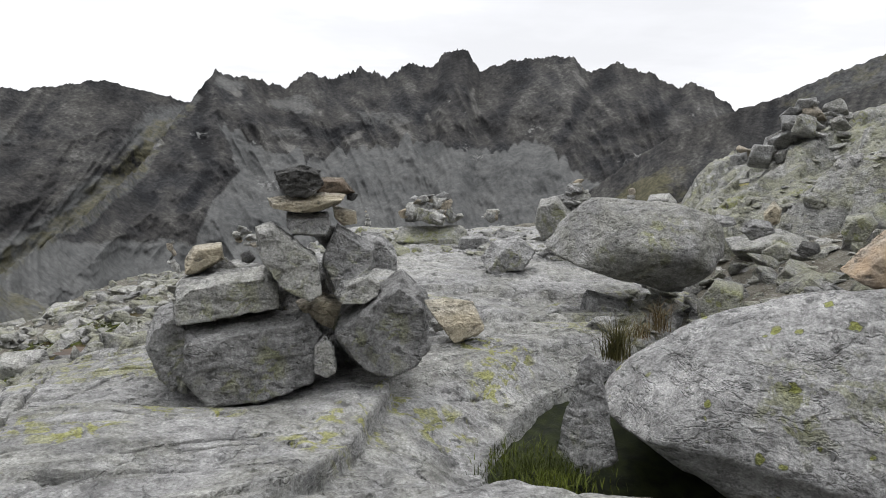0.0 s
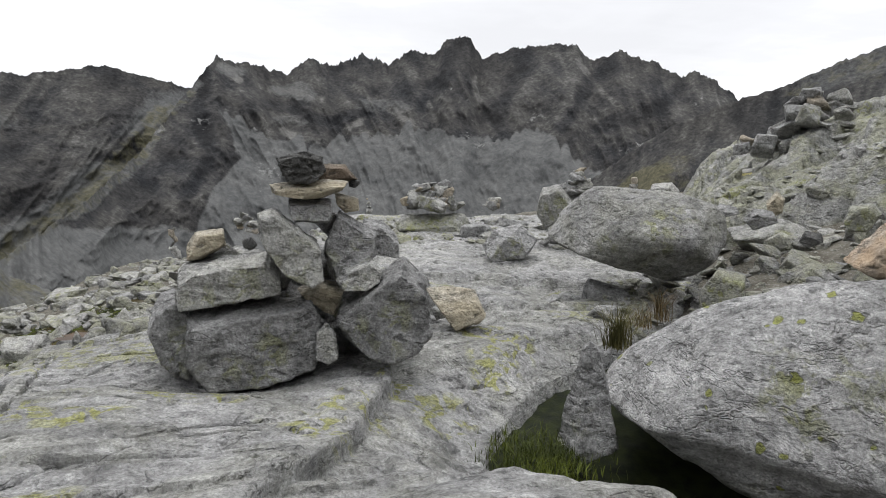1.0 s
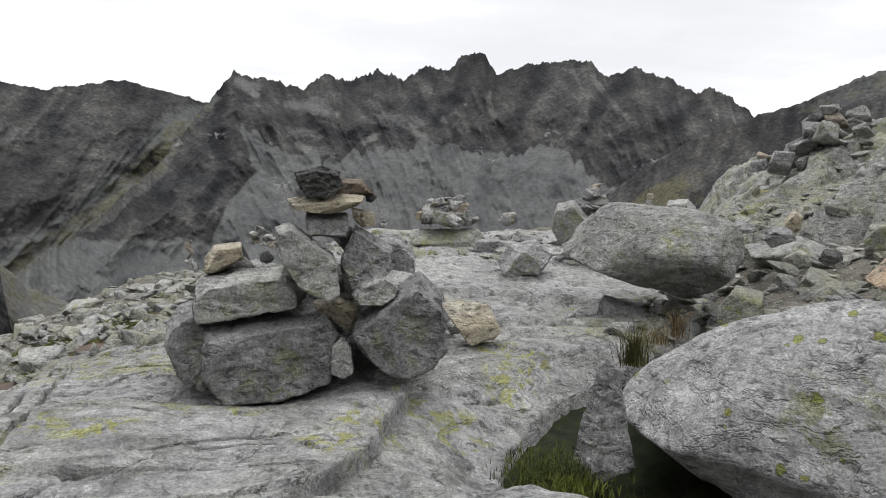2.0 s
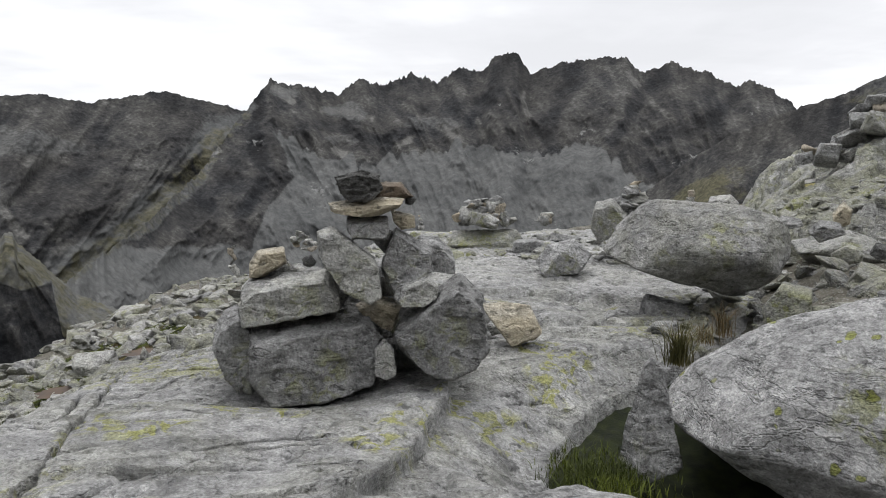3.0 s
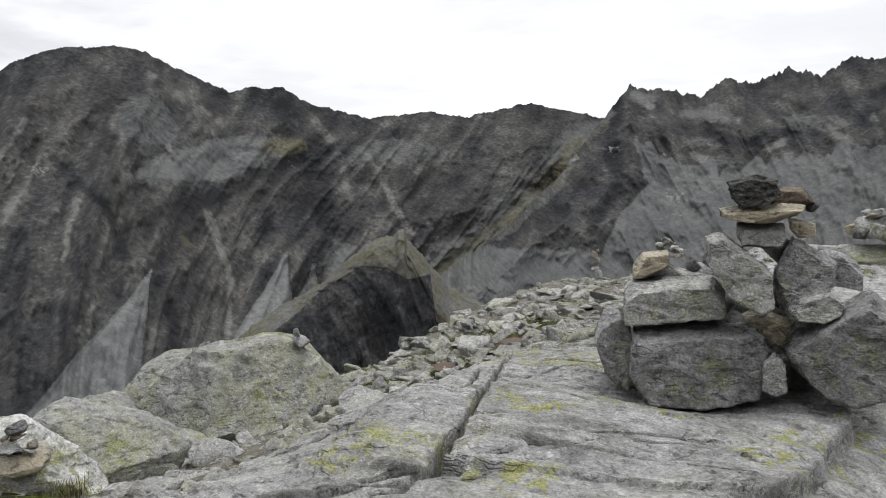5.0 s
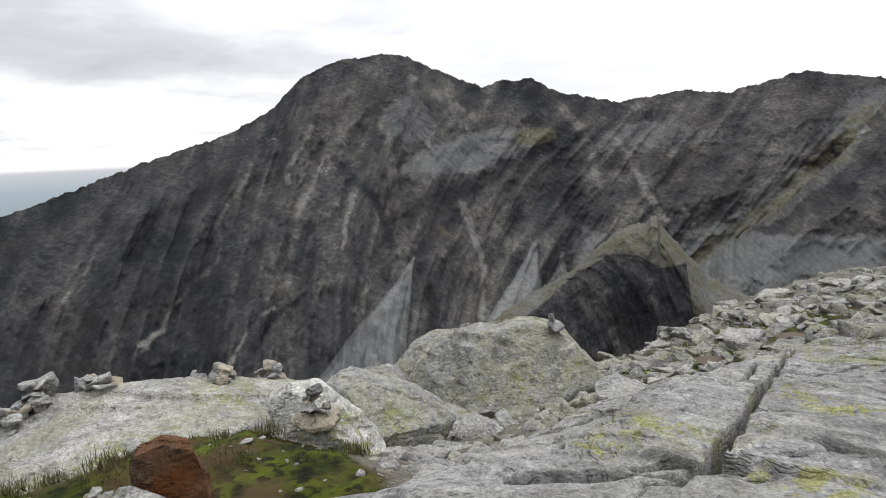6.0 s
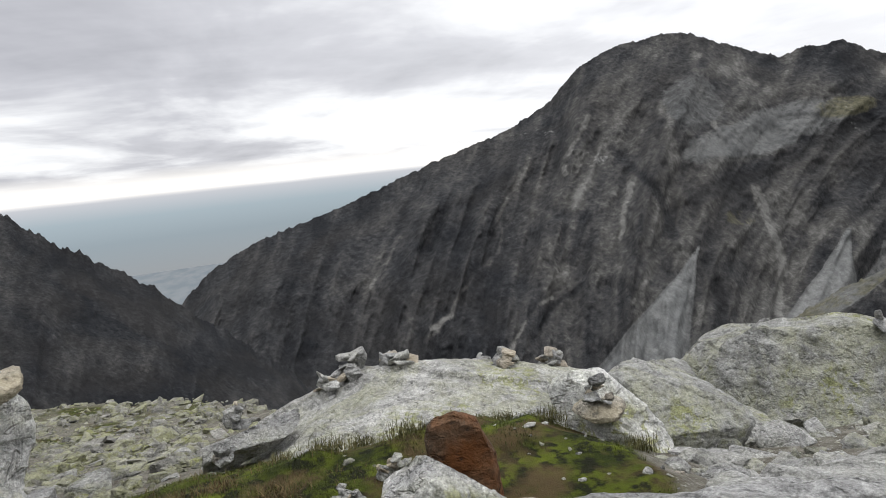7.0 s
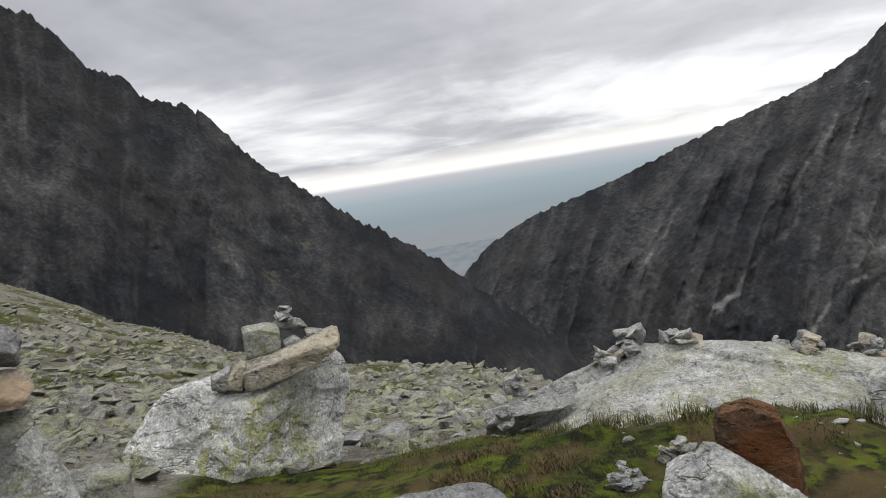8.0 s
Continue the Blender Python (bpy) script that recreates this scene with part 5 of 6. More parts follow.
def build_single_rocks():
    seeds = iter(range(700, 800))

    def rock(name, label, place, az, outline, depth, mat, loose=True):
        ob = new(name, outline_stone(name, outline, depth, MAT[mat], next(seeds), 4, 30))
        ob.matrix_basis = placed(place, az)
        if loose:
            settled(ob)
        tagged(ob, label, "rock")

    rock("rock", "small pale tan rock at the moss edge", (-3.67, 0.91, -0.27), 76.0, [(-0.07, -0.01), (-0.035, 0.04), (0.021, 0.05), (0.07, 0.005), (0.049, -0.05), (-0.042, -0.05)], 0.11, "pale")
    rock("rock", "flat white rock at the moss edge", (-3.56, 1.06, -0.27), 73.4, [(-0.09, -0.007), (-0.045, 0.028), (0.027, 0.035), (0.09, 0.004), (0.063, -0.035), (-0.054, -0.035)], 0.14, "pale")
    rock("rock", "upright white rock in the moss", (-4.31, 0.86, -0.28), 78.7, [(-0.06, -0.014), (-0.03, 0.056), (0.018, 0.07), (0.06, 0.007), (0.042, -0.07), (-0.036, -0.07)], 0.09, "pale")
    rock("rock", "pale blocky rock at the moss edge", (-3.37, 1.56, -0.24), 65.1, [(-0.08, -0.01), (-0.04, 0.04), (0.024, 0.05), (0.08, 0.005), (0.056, -0.05), (-0.048, -0.05)], 0.12, "pale")
    rock("rock", "small white rock in the turf", (-4.54, 0.07, -0.30), 89.1, [(-0.05, -0.007), (-0.025, 0.028), (0.015, 0.035), (0.05, 0.004), (0.035, -0.035), (-0.03, -0.035)], 0.08, "pale")
    rock("rock", "broad tan base stone under a cairn", (-4.06, 1.46, -0.13), 70.2, [(-0.17, 0.0), (-0.1, 0.05), (0.09, 0.06), (0.18, 0.02), (0.14, -0.05), (-0.06, -0.07)], 0.24, "tan", loose=False)
    rock("rock", "pale pointed granite block under a cairn", (1.181, 7.305, 0.905), -9.2, [(-0.199, -0.098), (-0.149, 0.168), (0.03, 0.217), (0.219, 0.041), (0.198, -0.144), (-0.103, -0.287)], 0.4, "pale", loose=False)
    rock("rock", "low flat slab carrying a rock pile", (-0.205, 8.998, 0.559), 1.3, [(-0.475, -0.14), (-0.402, 0.079), (0.466, 0.115), (0.546, 0.01), (0.4, -0.17)], 0.7, "green")
    rock("rock", "pale rock on the slope edge", (1.988, 6.188, 1.152), -17.8, [(-0.152, -0.06), (-0.107, 0.05), (0.064, 0.072), (0.142, -0.007), (0.09, -0.11)], 0.25, "pale")
    rock("rock", "angular grey rock on the slope", (2.291, 5.545, 1.035), -22.4, [(-0.121, -0.01), (-0.039, 0.056), (0.092, 0.035), (0.118, -0.028), (-0.052, -0.083)], 0.2, "grey")
    rock("rock", "angular grey rock beside a tan one", (2.37, 5.073, 1.028), -25.0, [(-0.123, -0.023), (-0.052, 0.068), (0.084, 0.055), (0.129, -0.027), (-0.041, -0.103)], 0.2, "grey")
    rock("rock", "upright tan rock on the slope", (2.543, 5.212, 1.129), -26.0, [(-0.072, 0.009), (0, 0.1), (0.063, 0.039), (0.053, -0.071), (-0.045, -0.128)], 0.13, "tan")
    rock("rock", "small dark rock on a pale slab", (2.204, 4.037, 1.003), -28.6, [(-0.07, -0.022), (-0.039, 0.05), (0.051, 0.04), (0.071, -0.01), (-0.015, -0.059)], 0.11, "dark")
    rock("rock", "round rock with greenish stains", (2.621, 4.258, 1.121), -31.6, [(-0.099, -0.033), (-0.063, 0.078), (0.057, 0.104), (0.117, 0.037), (0.045, -0.093), (-0.062, -0.096)], 0.2, "green")
    rock("rock", "grey rock wedged under the boulder", (1.823, 4.332, 0.705), -22.8, [(-0.144, -0.063), (-0.036, 0.116), (0.136, 0.076), (0.14, -0.3), (-0.12, -0.3)], 0.25, "green")
    rock("rock", "grey rock propping the boulder", (1.2, 4.95, 0.42), -13.3, [(-0.16, 0.014), (-0.125, 0.122), (0.06, 0.071), (0.201, 0.038), (0.18, -0.32), (-0.17, -0.32)], 0.3, "grey")
    rock("rock", "smooth pale slab on the slope foot", (2.878, 5.828, 0.8), -26.3, [(-0.42, 0.035), (0.031, 0.16), (0.4, 0.034), (0.228, -0.169), (-0.262, -0.162)], 0.6, "pale")
    rock("rock", "flat white rock among boulders", (-4.305, 2.577, -0.784), 55.8, [(-0.222, 0.09), (-0.055, 0.118), (0.281, 0.016), (0.148, -0.152), (-0.145, -0.124)], 0.3, "pale")
    rock("rock", "flat pale rock by the bog", (-3.783, 4.045, -0.36), 40.2, [(-0.232, 0.047), (0.01, 0.125), (0.275, 0.028), (0.107, -0.129), (-0.16, -0.132)], 0.35, "pale")
    rock("rock", "angular white rock in moss", (-4.341, 1.705, -0.701), 65.1, [(-0.155, 0.054), (-0.046, 0.132), (0.162, 0.013), (0.174, -0.132), (-0.126, -0.09)], 0.22, "pale")
    rock("rock", "sharp white rock at the moss edge", (-3.934, 1.569, -0.534), 64.7, [(-0.148, 0.051), (-0.033, 0.136), (0.176, 0.023), (0.094, -0.124), (-0.088, -0.127)], 0.2, "pale")
    rock("rock", "flat white rock beside the slab", (-3.811, 2.37, -0.556), 54.6, [(-0.218, 0.026), (-0.081, 0.105), (0.177, 0.043), (0.171, -0.097), (-0.054, -0.126)], 0.3, "pale")
    rock("rock", "square pale rock beside the slab", (-3.236, 1.794, -0.335), 56.7, [(-0.16, 0.053), (-0.031, 0.1), (0.152, 0.047), (0.175, -0.106), (-0.139, -0.145)], 0.25, "pale")
    rock("rock", "pale rock at the foot of the boulder", (-2.676, -1.393, 0.215), 117.4, [(-0.101, 0.108), (-0.002, 0.15), (0.106, 0.104), (0.122, -0.181), (-0.127, -0.163)], 0.2, "pale")
    rock("stone_slab", "weathered grey stone slab flat in the turf", (-2.941, -1.014, 0.044), 107.7, [(-0.38, 0.128), (-0.103, 0.134), (0.195, 0.118), (0.403, 0.02), (0.371, -0.157), (-0.327, -0.116)], 0.4, "grey")
    rock("stone_slab", "long low stone slab edged with pebbles", (-2.675, 0.77, -0.03), 67.3, [(-0.4, 0.091), (-0.108, 0.111), (0.342, 0.11), (0.424, -0.039), (0.3, -0.16), (-0.339, -0.169)], 0.35, "grey")
    rock("rock", "tan block in the rock stack", (-2.233, -2.177, 0.965), 135.5, [(-0.124, 0.087), (0.076, 0.044), (0.107, -0.017), (0.062, -0.075), (-0.128, -0.062)], 0.25, "orange", loose=False)
    rock("rock", "grey block topping the rock stack", (-2.273, -2.208, 1.108), 135.3, [(-0.106, 0.088), (0.05, 0.067), (0.095, 0.0), (0.063, -0.094), (-0.114, -0.073)], 0.24, "grey", loose=False)
    rock("rock", "greenish block low in the rock stack", (-2.251, -2.229, 0.847), 136.0, [(-0.126, 0.086), (0.101, 0.028), (0.107, -0.026), (0.033, -0.083), (-0.122, -0.068)], 0.26, "green", loose=False)
    rock("rock", "lichened rock behind the boulder", (-3.37, -2.849, 0.233), 130.5, [(-0.147, 0.061), (-0.02, 0.117), (0.147, 0.046), (0.13, -0.181), (-0.133, -0.175)], 0.24, "green")
    rock("rock", "blocky stone with yellow lichen on the boulder", (-4.749, -2.507, 0.523), 117.3, [(-0.133, 0.103), (0.026, 0.109), (0.137, 0.075), (0.12, -0.11), (-0.136, -0.138)], 0.22, "green", loose=False)
    rock("rock", "small pale stone on the boulder", (-4.504, -2.741, 0.3), 121.0, [(-0.067, 0.055), (0.074, 0.104), (0.064, -0.07), (-0.016, -0.09), (-0.074, -0.045)], 0.16, "pale", loose=False)
    rock("rock", "brown upright stone on the boulder", (-4.514, -2.625, 0.336), 119.8, [(-0.067, 0.007), (0.038, 0.103), (0.086, 0.071), (0.025, -0.12), (-0.07, -0.1)], 0.14, "tan", loose=False)
    rock("rock", "white stone on the boulder slab", (-4.753, -2.271, 0.46), 114.8, [(-0.08, 0.025), (0.013, 0.057), (0.083, -0.018), (0.03, -0.08), (-0.06, -0.08)], 0.12, "pale", loose=False)
    rock("rock", "flat grey stone on the boulder pile", (-4.87, -2.33, 0.574), 114.5, [(-0.138, 0.035), (-0.051, 0.06), (0.086, 0.019), (0.135, -0.064), (-0.03, -0.051)], 0.18, "grey", loose=False)
    rock("rock", "greenish stone on the boulder slab", (-4.87, -2.16, 0.48), 113.1, [(-0.067, 0.06), (0.071, 0.019), (0.039, -0.07), (-0.042, -0.06)], 0.12, "green", loose=False)
    rock("rock", "sharp white rock before the broken boulder", (-3.839, 1.535, -0.459), 64.6, [(-0.153, 0.041), (-0.041, 0.113), (0.096, 0.057), (0.159, -0.042), (0.065, -0.15), (-0.125, -0.12)], 0.25, "pale")
    rock("rock", "white rock perched on the far slab", (-6.5, -1.0, -0.55), 99.0, [(-0.09, -0.04), (-0.07, 0.07), (0.05, 0.09), (0.1, 0.0), (0.04, -0.1), (-0.06, -0.1)], 0.14, "pale", loose=False)


build_single_rocks()

# ------------------------------------------------------------------ small cairns: place, width, height, stones, pile or tower
def build_cairns():
    rng = random.Random(8)
    kinds = ("pale", "pale", "grey", "pale", "tan", "pale", "grey")

    def cairn(x, y, z, w, h, n, form, label):
        """A pile or tower of n stones, w wide and h high."""
        base = new("cairn")
        if "slope" in label:
            z = float(surface(x, y)[0])
        if any(q in label for q in ("outcrop", "thin flat", "white cap", "on a lichened slab")):
            z, w, h = float(surface(x, y)[0]) - 0.01, w * 1.2, h * 0.9
        if form == "pile" and n < 12:
            n = int(n * 1.6)
        base.location = (x, y, z)
        tagged(base, label, "cairn", "small cairns")
        for k in range(n):
            u = k / max(1, n - 1) if form == "tower" else 1 - (1 - k / n) ** 0.55
            if form == "tower":
                size = w * 0.46 * (1 - 0.55 * u) * rng.uniform(0.6, 1.15)
                px, py, pz = rng.uniform(-0.22, 0.22) * w * (1 - 0.6 * u), rng.uniform(-0.2, 0.2) * w * (1 - 0.6 * u), h * (u * 0.88 + 0.05)
                flat = h / n / size * rng.uniform(1.6, 2.4)
            else:
                size = w * rng.uniform(0.13, 0.27) * (7 / n) ** 0.36 * 1.5
                reach = w * 0.5 * (1 - u) ** 0.8 * rng.random() ** 0.35
                a = rng.uniform(0, 2 * math.pi)
                px, py, pz = reach * math.cos(a), reach * 0.7 * math.sin(a), h * (0.02 + 0.88 * u)
                flat = rng.uniform(0.6, 1.1)
            if form == "pile" and "slope" in label:
                pz += float(np.clip(surface(x + px, y + py)[0] - z, -0.25, 0.25))
            m = stone_pose(px, py, pz, size, rng, 10 if form == "tower" else 28, min(1.7, max(0.6, flat)))
            part("stone", loose(rng.choice(kinds), rng.randrange(99)), base, m)

    cairn(-3.38, 8.34, 0.02, 0.22, 0.36, 6, "tower", "slim tower cairn of greenish stones on rubble")
    cairn(-2.28, 7.67, 0.45, 0.3, 0.24, 10, "pile", "small rock pile on the bedrock crest")
    cairn(-1.26, 10.93, 0.38, 0.18, 0.22, 4, "tower", "tiny stack of stones on the crest")
    cairn(-0.21, 9.0, 0.66, 0.85, 0.38, 44, "pile", "broad cairn heap on a flat slab")
    cairn(0.66, 9.98, 0.6, 0.36, 0.18, 7, "pile", "low brownish stack on the crest")
    cairn(1.42, 7.4, 0.95, 0.46, 0.42, 20, "pile", "steep cairn beside a pale block")
    cairn(1.88, 6.74, 1.1, 0.18, 0.1, 3, "tower", "two stacked stones on the crest")
    cairn(4.07, 8.03, 1.6, 1.25, 0.5, 48, "pile", "large rock pile on the lichened slope")
    cairn(-5.83, -0.14, -0.18, 0.26, 0.24, 8, "pile", "small cairn of grey stones on the outcrop")
    cairn(-5.92, 0.09, -0.18, 0.3, 0.24, 9, "pile", "small cairn of grey stones on the outcrop")
    cairn(-5.89, 0.47, -0.23, 0.32, 0.13, 7, "pile", "low cairn of thin flat stones")
    cairn(-5.96, 1.21, -0.34, 0.25, 0.16, 7, "pile", "small cairn of mixed stones on the outcrop")
    cairn(-5.71, 1.37, -0.39, 0.3, 0.18, 9, "pile", "small cairn of grey stones on the outcrop")
    cairn(-5.79, 1.8, -0.44, 0.27, 0.25, 9, "pile", "small cairn with a white cap stone")
    cairn(-5.74, 2.66, -0.59, 0.33, 0.26, 11, "pile", "dark little cairn on a lichened slab")
    cairn(-5.44, 2.79, -0.62, 0.34, 0.13, 8, "pile", "low heap of stones on a lichened slab")
    cairn(-4.06, 1.46, -0.075, 0.24, 0.2, 7, "pile", "cairn on a tan base stone")
    cairn(-5.09, -0.78, -0.17, 0.17, 0.16, 4, "tower", "small stone stack on the tilted slab")
    cairn(-4.68, -0.82, -0.25, 0.2, 0.13, 6, "pile", "small dark stones on the tilted slab")
    cairn(-5.85, 3.99, -0.42, 0.28, 0.14, 6, "pile", "small heap on the lichened boulder")
    cairn(-5.57, 4.03, -0.48, 0.14, 0.13, 3, "tower", "pinkish stones on the lichened boulder")
    cairn(-4.81, 4.28, -0.2, 0.25, 0.1, 2, "tower", "flat stone lying on the lichened boulder")
    cairn(-3.63, 0.12, -0.12, 0.19, 0.18, 9, "pile", "small cairn of flat stones in the grass")
    cairn(-3.50, -0.14, -0.14, 0.22, 0.13, 9, "pile", "low cairn of stones in the grass")
    cairn(-4.86, -2.36, 0.55, 0.24, 0.2, 9, "pile", "cairn of flat stones on a tan slab")
    cairn(-4.08, 6.17, -0.38, 0.3, 0.16, 6, "pile", "small heap of stones on the rubble")
    cairn(-4.57, 5.84, -0.57, 0.39, 0.13, 5, "pile", "low heap of stones on the rubble")


build_cairns()
# ------------------------------------------------------------------ scattered rocks
def scatter_rocks():
    """Rocks that lie singly on the rubble bench, the crest and the slope."""
    rng = random.Random(21)
    zones = [((19, 47), (4.8, 12.5), 66, (0.08, 0.36), ("green", "pale", "pale", "grey")), ((-11, 10), (7.4, 10.0), 34, (0.08, 0.36), ("grey", "pale", "green")), ((8, 20), (6.0, 9.5), 24, (0.06, 0.26), ("grey", "pale", "green")), ((-17, -9), (4.4, 5.6), 14, (0.05, 0.16), ("grey", "pale")), ((-33, -15), (5.0, 8.5), 30, (0.04, 0.13), ("pale", "grey", "green", "tan")),
             ((60, 98), (3.0, 4.6), 16, (0.025, 0.10), ("pale", "pale", "tan")), ((52, 64), (3.0, 4.5), 20, (0.06, 0.20), ("pale", "pale", "grey")), ((47, 64), (4.2, 7.0), 24, (0.06, 0.24), ("pale", "green", "grey")), ((98, 128), (5.2, 9.0), 30, (0.08, 0.26), ("green", "pale", "grey"))]
    label = {"green": "loose rock with greenish lichen", "pale": "loose pale granite rock", "grey": "loose grey granite rock", "tan": "loose tan rock"}
    spots = []
    for (a0, a1), (r0, r1), n, (s0, s1), kinds in zones:
        for _ in range(n):
            x, y, _z = bearing(rng.uniform(a0, a1), rng.uniform(r0, r1))
            if not (-2.3 < x < 1.2 and 1.5 < y < 7.5 and 0 < a0 < 47):
                spots.append((x, y, rng.choice(kinds), s0 + (s1 - s0) * rng.random() ** 2.2))
    heights = surface([q[0] for q in spots], [q[1] for q in spots])
    for (x, y, kind, size), z in zip(spots, heights):
        ob = new("rock", loose(kind, rng.randrange(99)))
        ob.matrix_basis = stone_pose(x, y, float(z) + size * 0.06, size, rng, 12, rng.uniform(0.45, 0.9))
        tagged(ob, label[kind] + " on stony ground", "rock", "loose rocks")


scatter_rocks()


def joined_rocks(name, label, places, seed, worn=False, mat="rubble"):
    """Countless stones as one mesh. places: rows of x, y, z, size."""
    rng = np.random.RandomState(seed)
    pool = []
    for i in range(10):
        me = loose_mesh("rock", 900 + i, MAT["rubble"], (0.35, 0.6, 0.45, 0.7, 0.3, 0.5, 0.4, 0.55, 0.35, 0.65)[i], worn)
        v, f = np.empty(len(me.vertices) * 3), np.empty(len(me.polygons) * 3, np.int32)
        me.vertices.foreach_get("co", v), me.polygons.foreach_get("vertices", f)
        pool.append((v.reshape(-1, 3), f.reshape(-1, 3)))
        bpy.data.meshes.remove(me)
    verts, tris, at = [], [], 0
    for x, y, z, size in places:
        v, f = pool[rng.randint(10)]
        e = Euler((rng.uniform(-0.25, 0.25), rng.uniform(-0.25, 0.25), rng.uniform(0, 6.28))).to_matrix()
        verts.append((v * size) @ np.array(e).T + (x, y, z + 0.08 * size))
        tris.append(f + at)
        at += len(v)
    me = mesh_from(name, np.concatenate(verts), np.concatenate(tris), MAT[mat], False)
    return tagged(new(name, me), label, "rubble", kind="stuff")


def spread(n, a, r, s, seed, power=2.5):
    rng = np.random.RandomState(seed)
    az, rad = np.radians(rng.uniform(*a, n)), r[0] * (r[1] / r[0]) ** rng.uniform(0, 1, n)
    x, y = -rad * np.sin(az), rad * np.cos(az)
    size = (s[0] + (s[1] - s[0]) * rng.uniform(0, 1, n) ** power) * np.clip(rad / r[0], 1, 4) ** 0.5
    return np.stack([x, y, surface(x, y), size], -1)


joined_rocks("rubble", "pale granite rubble on the bench edge", np.concatenate([spread(2000, (18, 50), (4.6, 13.5), (0.02, 0.15), 1, 2.6), spread(380, (44, 66), (3.6, 7.5), (0.015, 0.08), 2, 3), spread(420, (-12, 18), (7.4, 10.6), (0.02, 0.10), 4)]), 1, True)
joined_rocks("pebbles", "small white stones in the grass", spread(70, (56, 92), (2.7, 4.2), (0.010, 0.035), 5), 2, True)
joined_rocks("slope_rubble", "grey rubble on the lichened slope", np.concatenate([spread(700, (-38, -15), (3.9, 8), (0.015, 0.10), 6, 2.5), spread(60, (-38, -17), (4.0, 6.2), (0.10, 0.24), 16, 2.0)]), 3, True)
joined_rocks("boulder_field", "pale boulder field on the far grassy slope", np.concatenate([spread(9500, (92, 150), (6.5, 150), (0.02, 0.16), 7, 3.2), spread(1300, (100, 150), (5.0, 16), (0.03, 0.15), 17, 2.5)]), 4, False, "far_rubble")

# ------------------------------------------------------------------ grass, moss and water


def blades(places, seed, length, width, lean):
    """Vertices and triangles of bent blades at the given rows of x, y, z."""
    rng = np.random.RandomState(seed)
    n = len(places)
    a, ln = rng.uniform(0, 6.283, n), rng.uniform(*length, n)
    out = np.stack([np.cos(a), np.sin(a), 0 * a], -1)
    side = np.stack([-np.sin(a), np.cos(a), 0 * a], -1)
    bend = rng.uniform(*lean, n)
    rows = []
    for k, w in ((0.0, 1.0), (0.4, 0.8), (0.75, 0.5), (1.0, 0.0)):
        c = places + out * (ln * bend * k * k)[:, None] + np.array([0, 0, 1.0]) * (ln * k * (1 - 0.35 * bend * k))[:, None]
        rows.append(c - side * (width * w)), rows.append(c + side * (width * w))
    v = np.stack(rows, 1).reshape(-1, 3)
    one = np.array([[0, 1, 3], [0, 3, 2], [2, 3, 5], [2, 5, 4], [4, 5, 7]])
    return v, (one[None] + (np.arange(n) * 8)[:, None, None]).reshape(-1, 3)


def turf_places(n, a, r, seed, least=0.55):
    rng = np.random.RandomState(seed)
    az, rad = np.radians(rng.uniform(*a, n)), np.sqrt(rng.uniform(r[0] ** 2, r[1] ** 2, n))
    x, y = -rad * np.sin(az), rad * np.cos(az)
    keep = (turf_amount(x, y) > least) & (fbm(flat3(x, y), 2.6, 2, 15) > -0.12)
    x, y = x[keep], y[keep]
    return flat3(x, y, ground_height(x, y) - 0.01)


def build_grass():
    v, f = blades(turf_places(60000, (58, 126), (2.2, 6.0), 3), 5, (0.014, 0.040), 0.0020, (0.2, 0.9))
    tagged(new("grass", mesh_from("grass", v, f, MAT["blade"])), "short green alpine grass on the bench", "grass", kind="stuff")
    v, f = blades(turf_places(3000, (80, 126), (2.6, 6.8), 6, 0.8), 7, (0.03, 0.08), 0.0022, (0.3, 1.1))
    tagged(new("dry_grass", mesh_from("dry_grass", v, f, MAT["dry_blade"])), "brownish dry grass among green turf", "grass", kind="stuff")
    v, f = blades(turf_places(4000, (22, 48), (5.0, 10), 8), 9, (0.03, 0.08), 0.003, (0.2, 0.9))
    tagged(new("bog_grass", mesh_from("bog_grass", v, f, MAT["blade"])), "green grass round the bog pools", "grass", kind="stuff")


def grass_tuft(x, y, z, n, length, radius, seed, mat, label):
    rng = np.random.RandomState(seed)
    off = rng.normal(0, radius * 0.45, (n, 2))
    v, f = blades(np.concatenate([off, np.zeros((n, 1))], 1), seed, length, 0.0022, (0.15, 1.0))
    ob = new("grass_tuft", mesh_from("grass_tuft", v, f, MAT[mat]))
    ob.location = (x, y, z)
    tagged(ob, label, "grass", kind="stuff")


build_grass()
grass_tuft(0.96, 3.60, 0.42, 240, (0.14, 0.32), 0.07, 1, "tuft_blade", "tall brown-green grass tuft between boulders")
grass_tuft(1.20, 3.95, 0.45, 80, (0.08, 0.16), 0.07, 2, "dry_blade", "short brown grass tuft under the boulder")
grass_tuft(1.38, 4.15, 0.45, 80, (0.12, 0.26), 0.08, 3, "dry_blade", "thin dry grass tuft with seed heads")
grass_tuft(0.42, 2.66, 0.20, 1500, (0.03, 0.07), 0.26, 4, "blade", "green grass tuft beside the pointed stone")
grass_tuft(0.42, 2.42, 0.15, 1100, (0.03, 0.07), 0.20, 5, "blade", "green grass tuft at the pool edge")
grass_tuft(0.95, 2.62, -0.10, 120, (0.10, 0.20), 0.10, 6, "blade", "dark green grass tuft in the pool hollow")
grass_tuft(1.12, 2.40, -0.12, 120, (0.10, 0.20), 0.10, 7, "blade", "dark green grass tuft in the pool hollow")


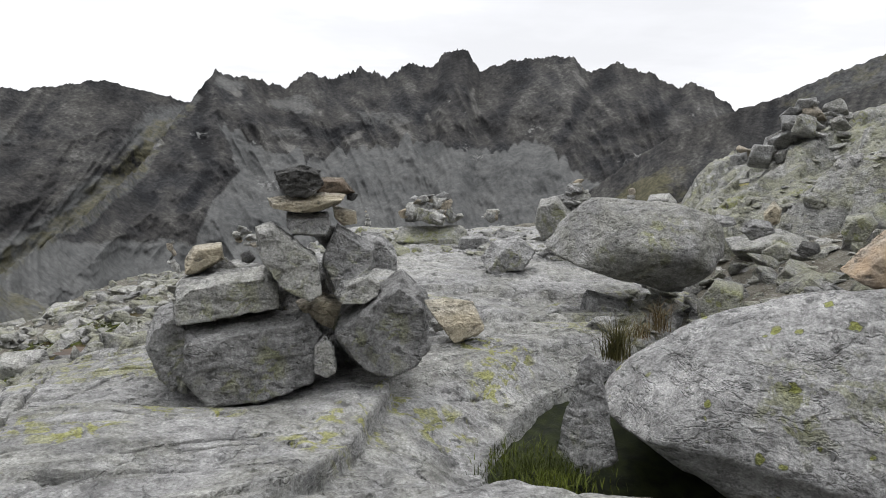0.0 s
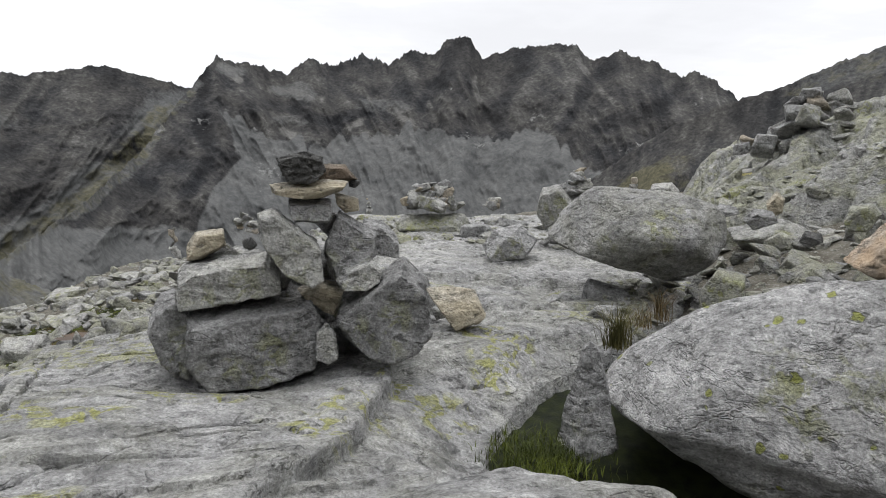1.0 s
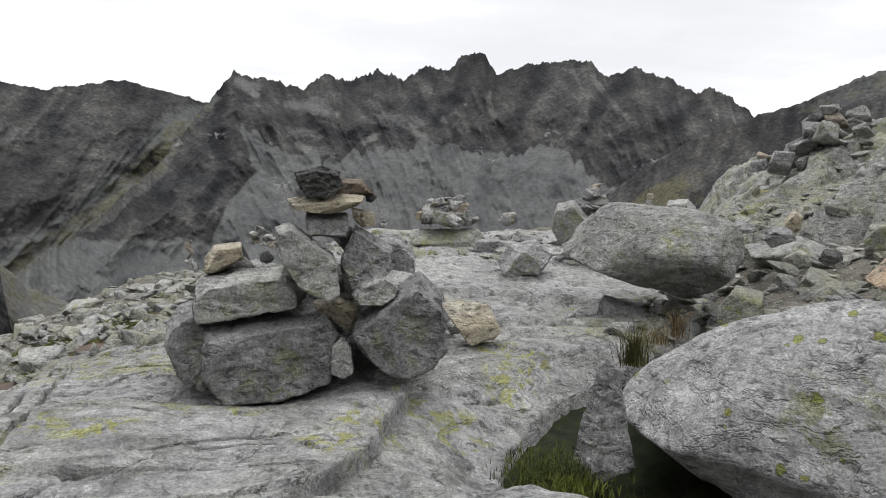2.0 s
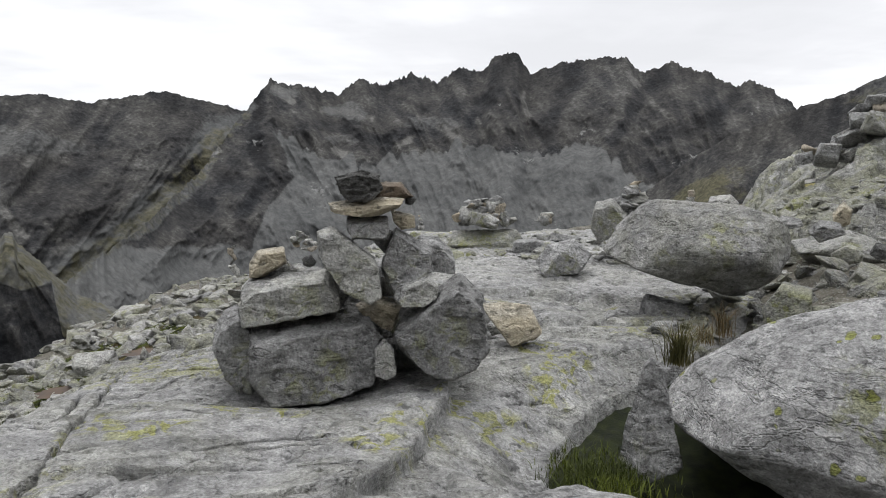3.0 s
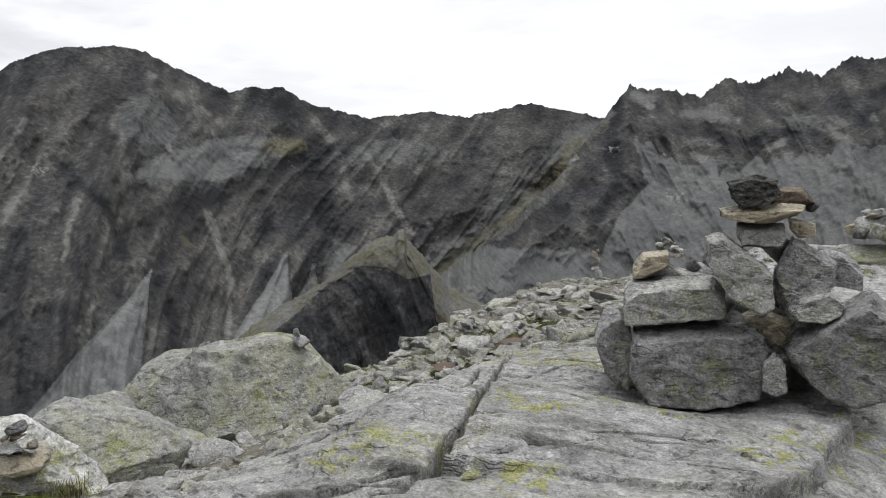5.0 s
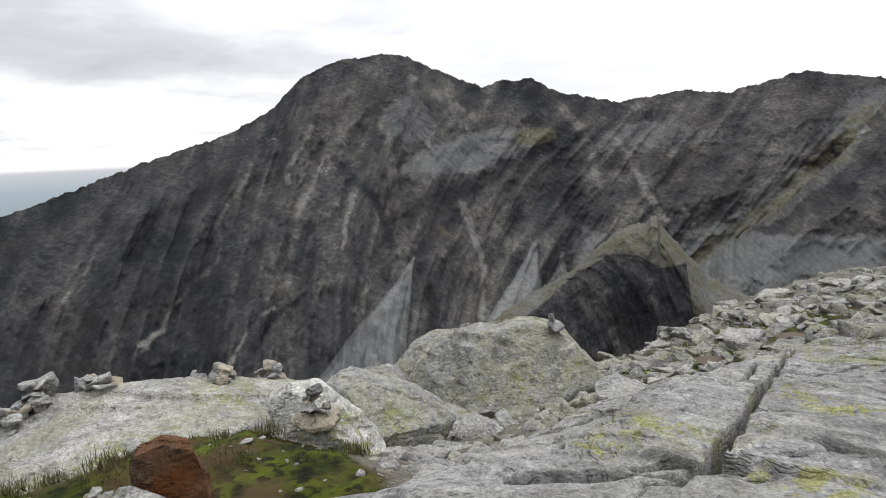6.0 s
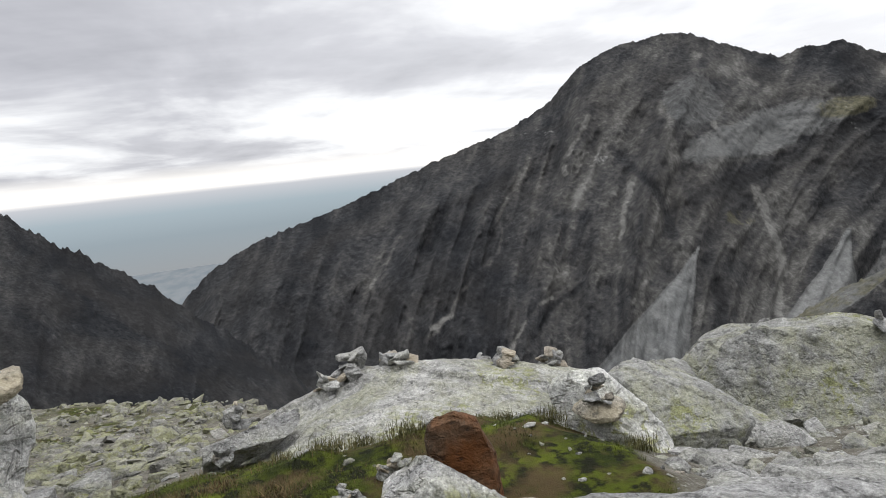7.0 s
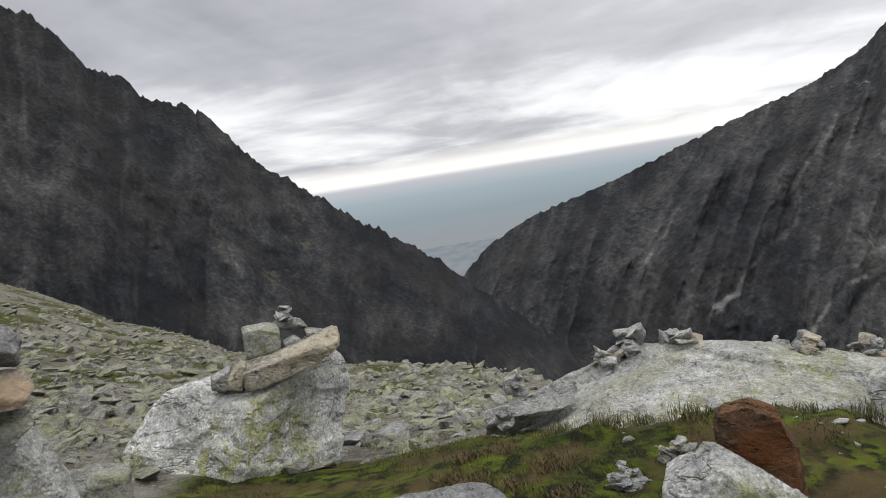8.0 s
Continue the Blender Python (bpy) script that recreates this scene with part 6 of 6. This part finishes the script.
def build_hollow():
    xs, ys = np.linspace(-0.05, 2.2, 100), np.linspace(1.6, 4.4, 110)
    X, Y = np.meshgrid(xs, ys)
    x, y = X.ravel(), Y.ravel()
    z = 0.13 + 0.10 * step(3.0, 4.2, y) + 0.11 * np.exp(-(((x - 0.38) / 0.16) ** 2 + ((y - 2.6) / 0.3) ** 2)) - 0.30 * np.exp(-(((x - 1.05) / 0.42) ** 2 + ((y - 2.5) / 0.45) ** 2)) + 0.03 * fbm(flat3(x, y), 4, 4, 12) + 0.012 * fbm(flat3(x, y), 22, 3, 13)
    tagged(new("moss_bed", mesh_from("moss_bed", flat3(x, y, z), grid_faces(len(ys), len(xs)), MAT["moss"])), "moss in the hollow, coloured near black for shade under the boulder", "moss", kind="structure")


def pool(name, x, y, z, rx, ry, mat, label, seed):
    rng = random.Random(seed)
    bm = bmesh.new()
    ring = [bm.verts.new((rx * (1 + rng.uniform(-0.22, 0.22)) * math.cos(a), ry * (1 + rng.uniform(-0.22, 0.22)) * math.sin(a), 0)) for a in (i * math.pi / 14 for i in range(28))]
    bm.faces.new(ring)
    me = bpy.data.meshes.new(name)
    bm.to_mesh(me)
    bm.free()
    me.materials.append(MAT[mat])
    ob = new(name, me)
    ob.location = (x, y, z)
    tagged(ob, label, "water", kind="structure")


tuft_rng = random.Random(77)
for tuft_az, tuft_r, tall, mat, label in [(67 + 3.7 * k, 4.2 + 0.11 * (k * 3 % 5), 0.11, "tuft_blade", "dark green grass tuft at the foot of the outcrop") for k in range(9)] + [(97 + 1.6 * k, 3.5 + 0.08 * (k * 5 % 9), 0.07, "dry_blade", "rust-brown dry grass tuft on the bench") for k in range(7)]:
    tx, ty, _ = bearing(tuft_az + tuft_rng.uniform(-1, 1), tuft_r + tuft_rng.uniform(-0.15, 0.15))
    grass_tuft(tx, ty, float(ground_height(np.array([tx]), np.array([ty]))[0]) - 0.01, 260, (0.4 * tall, tall), 0.13, tuft_rng.randrange(999), mat, label)

build_hollow()
for i, (px, py, rx, ry) in enumerate(((-2.6, 6.0, 0.32, 0.2), (-3.4, 6.3, 0.28, 0.2), (-3.9, 5.6, 0.25, 0.18))):
    pool("bog_water", px, py, float(ground_height(np.array([px]), np.array([py]))[0]) + 0.012, rx, ry, "bog", "shallow rusty bog pool among rubble", 5 + i)


def paint_mark():
    """A white and yellow trail mark on the slope."""
    base = new("trail_mark")
    for name, dz, mat in (("white_stripe", 0.06, "white_paint"), ("yellow_stripe", 0.0, "yellow_paint"), ("lower_white_stripe", -0.06, "white_paint")):
        xs, zs = np.linspace(-0.08, 0.08, 9), np.linspace(-0.024, 0.024, 4)
        X, Z = np.meshgrid(xs, zs)
        wob = 0.004 * fbm(np.stack([X.ravel(), Z.ravel(), X.ravel() * 0 + dz * 50], -1), 40, 2, 3)
        me = mesh_from(name, np.stack([X.ravel(), wob * 0, Z.ravel() + wob + dz + 0.25 * X.ravel()], -1), grid_faces(len(zs), len(xs)), MAT[mat])
        part(name, me, base)
    return base


mark = paint_mark()
mark.matrix_basis = pose(3.67, 8.37, 1.24, -30, 0, -26)
tagged(mark, "painted white and yellow trail mark on granite", "trail mark")
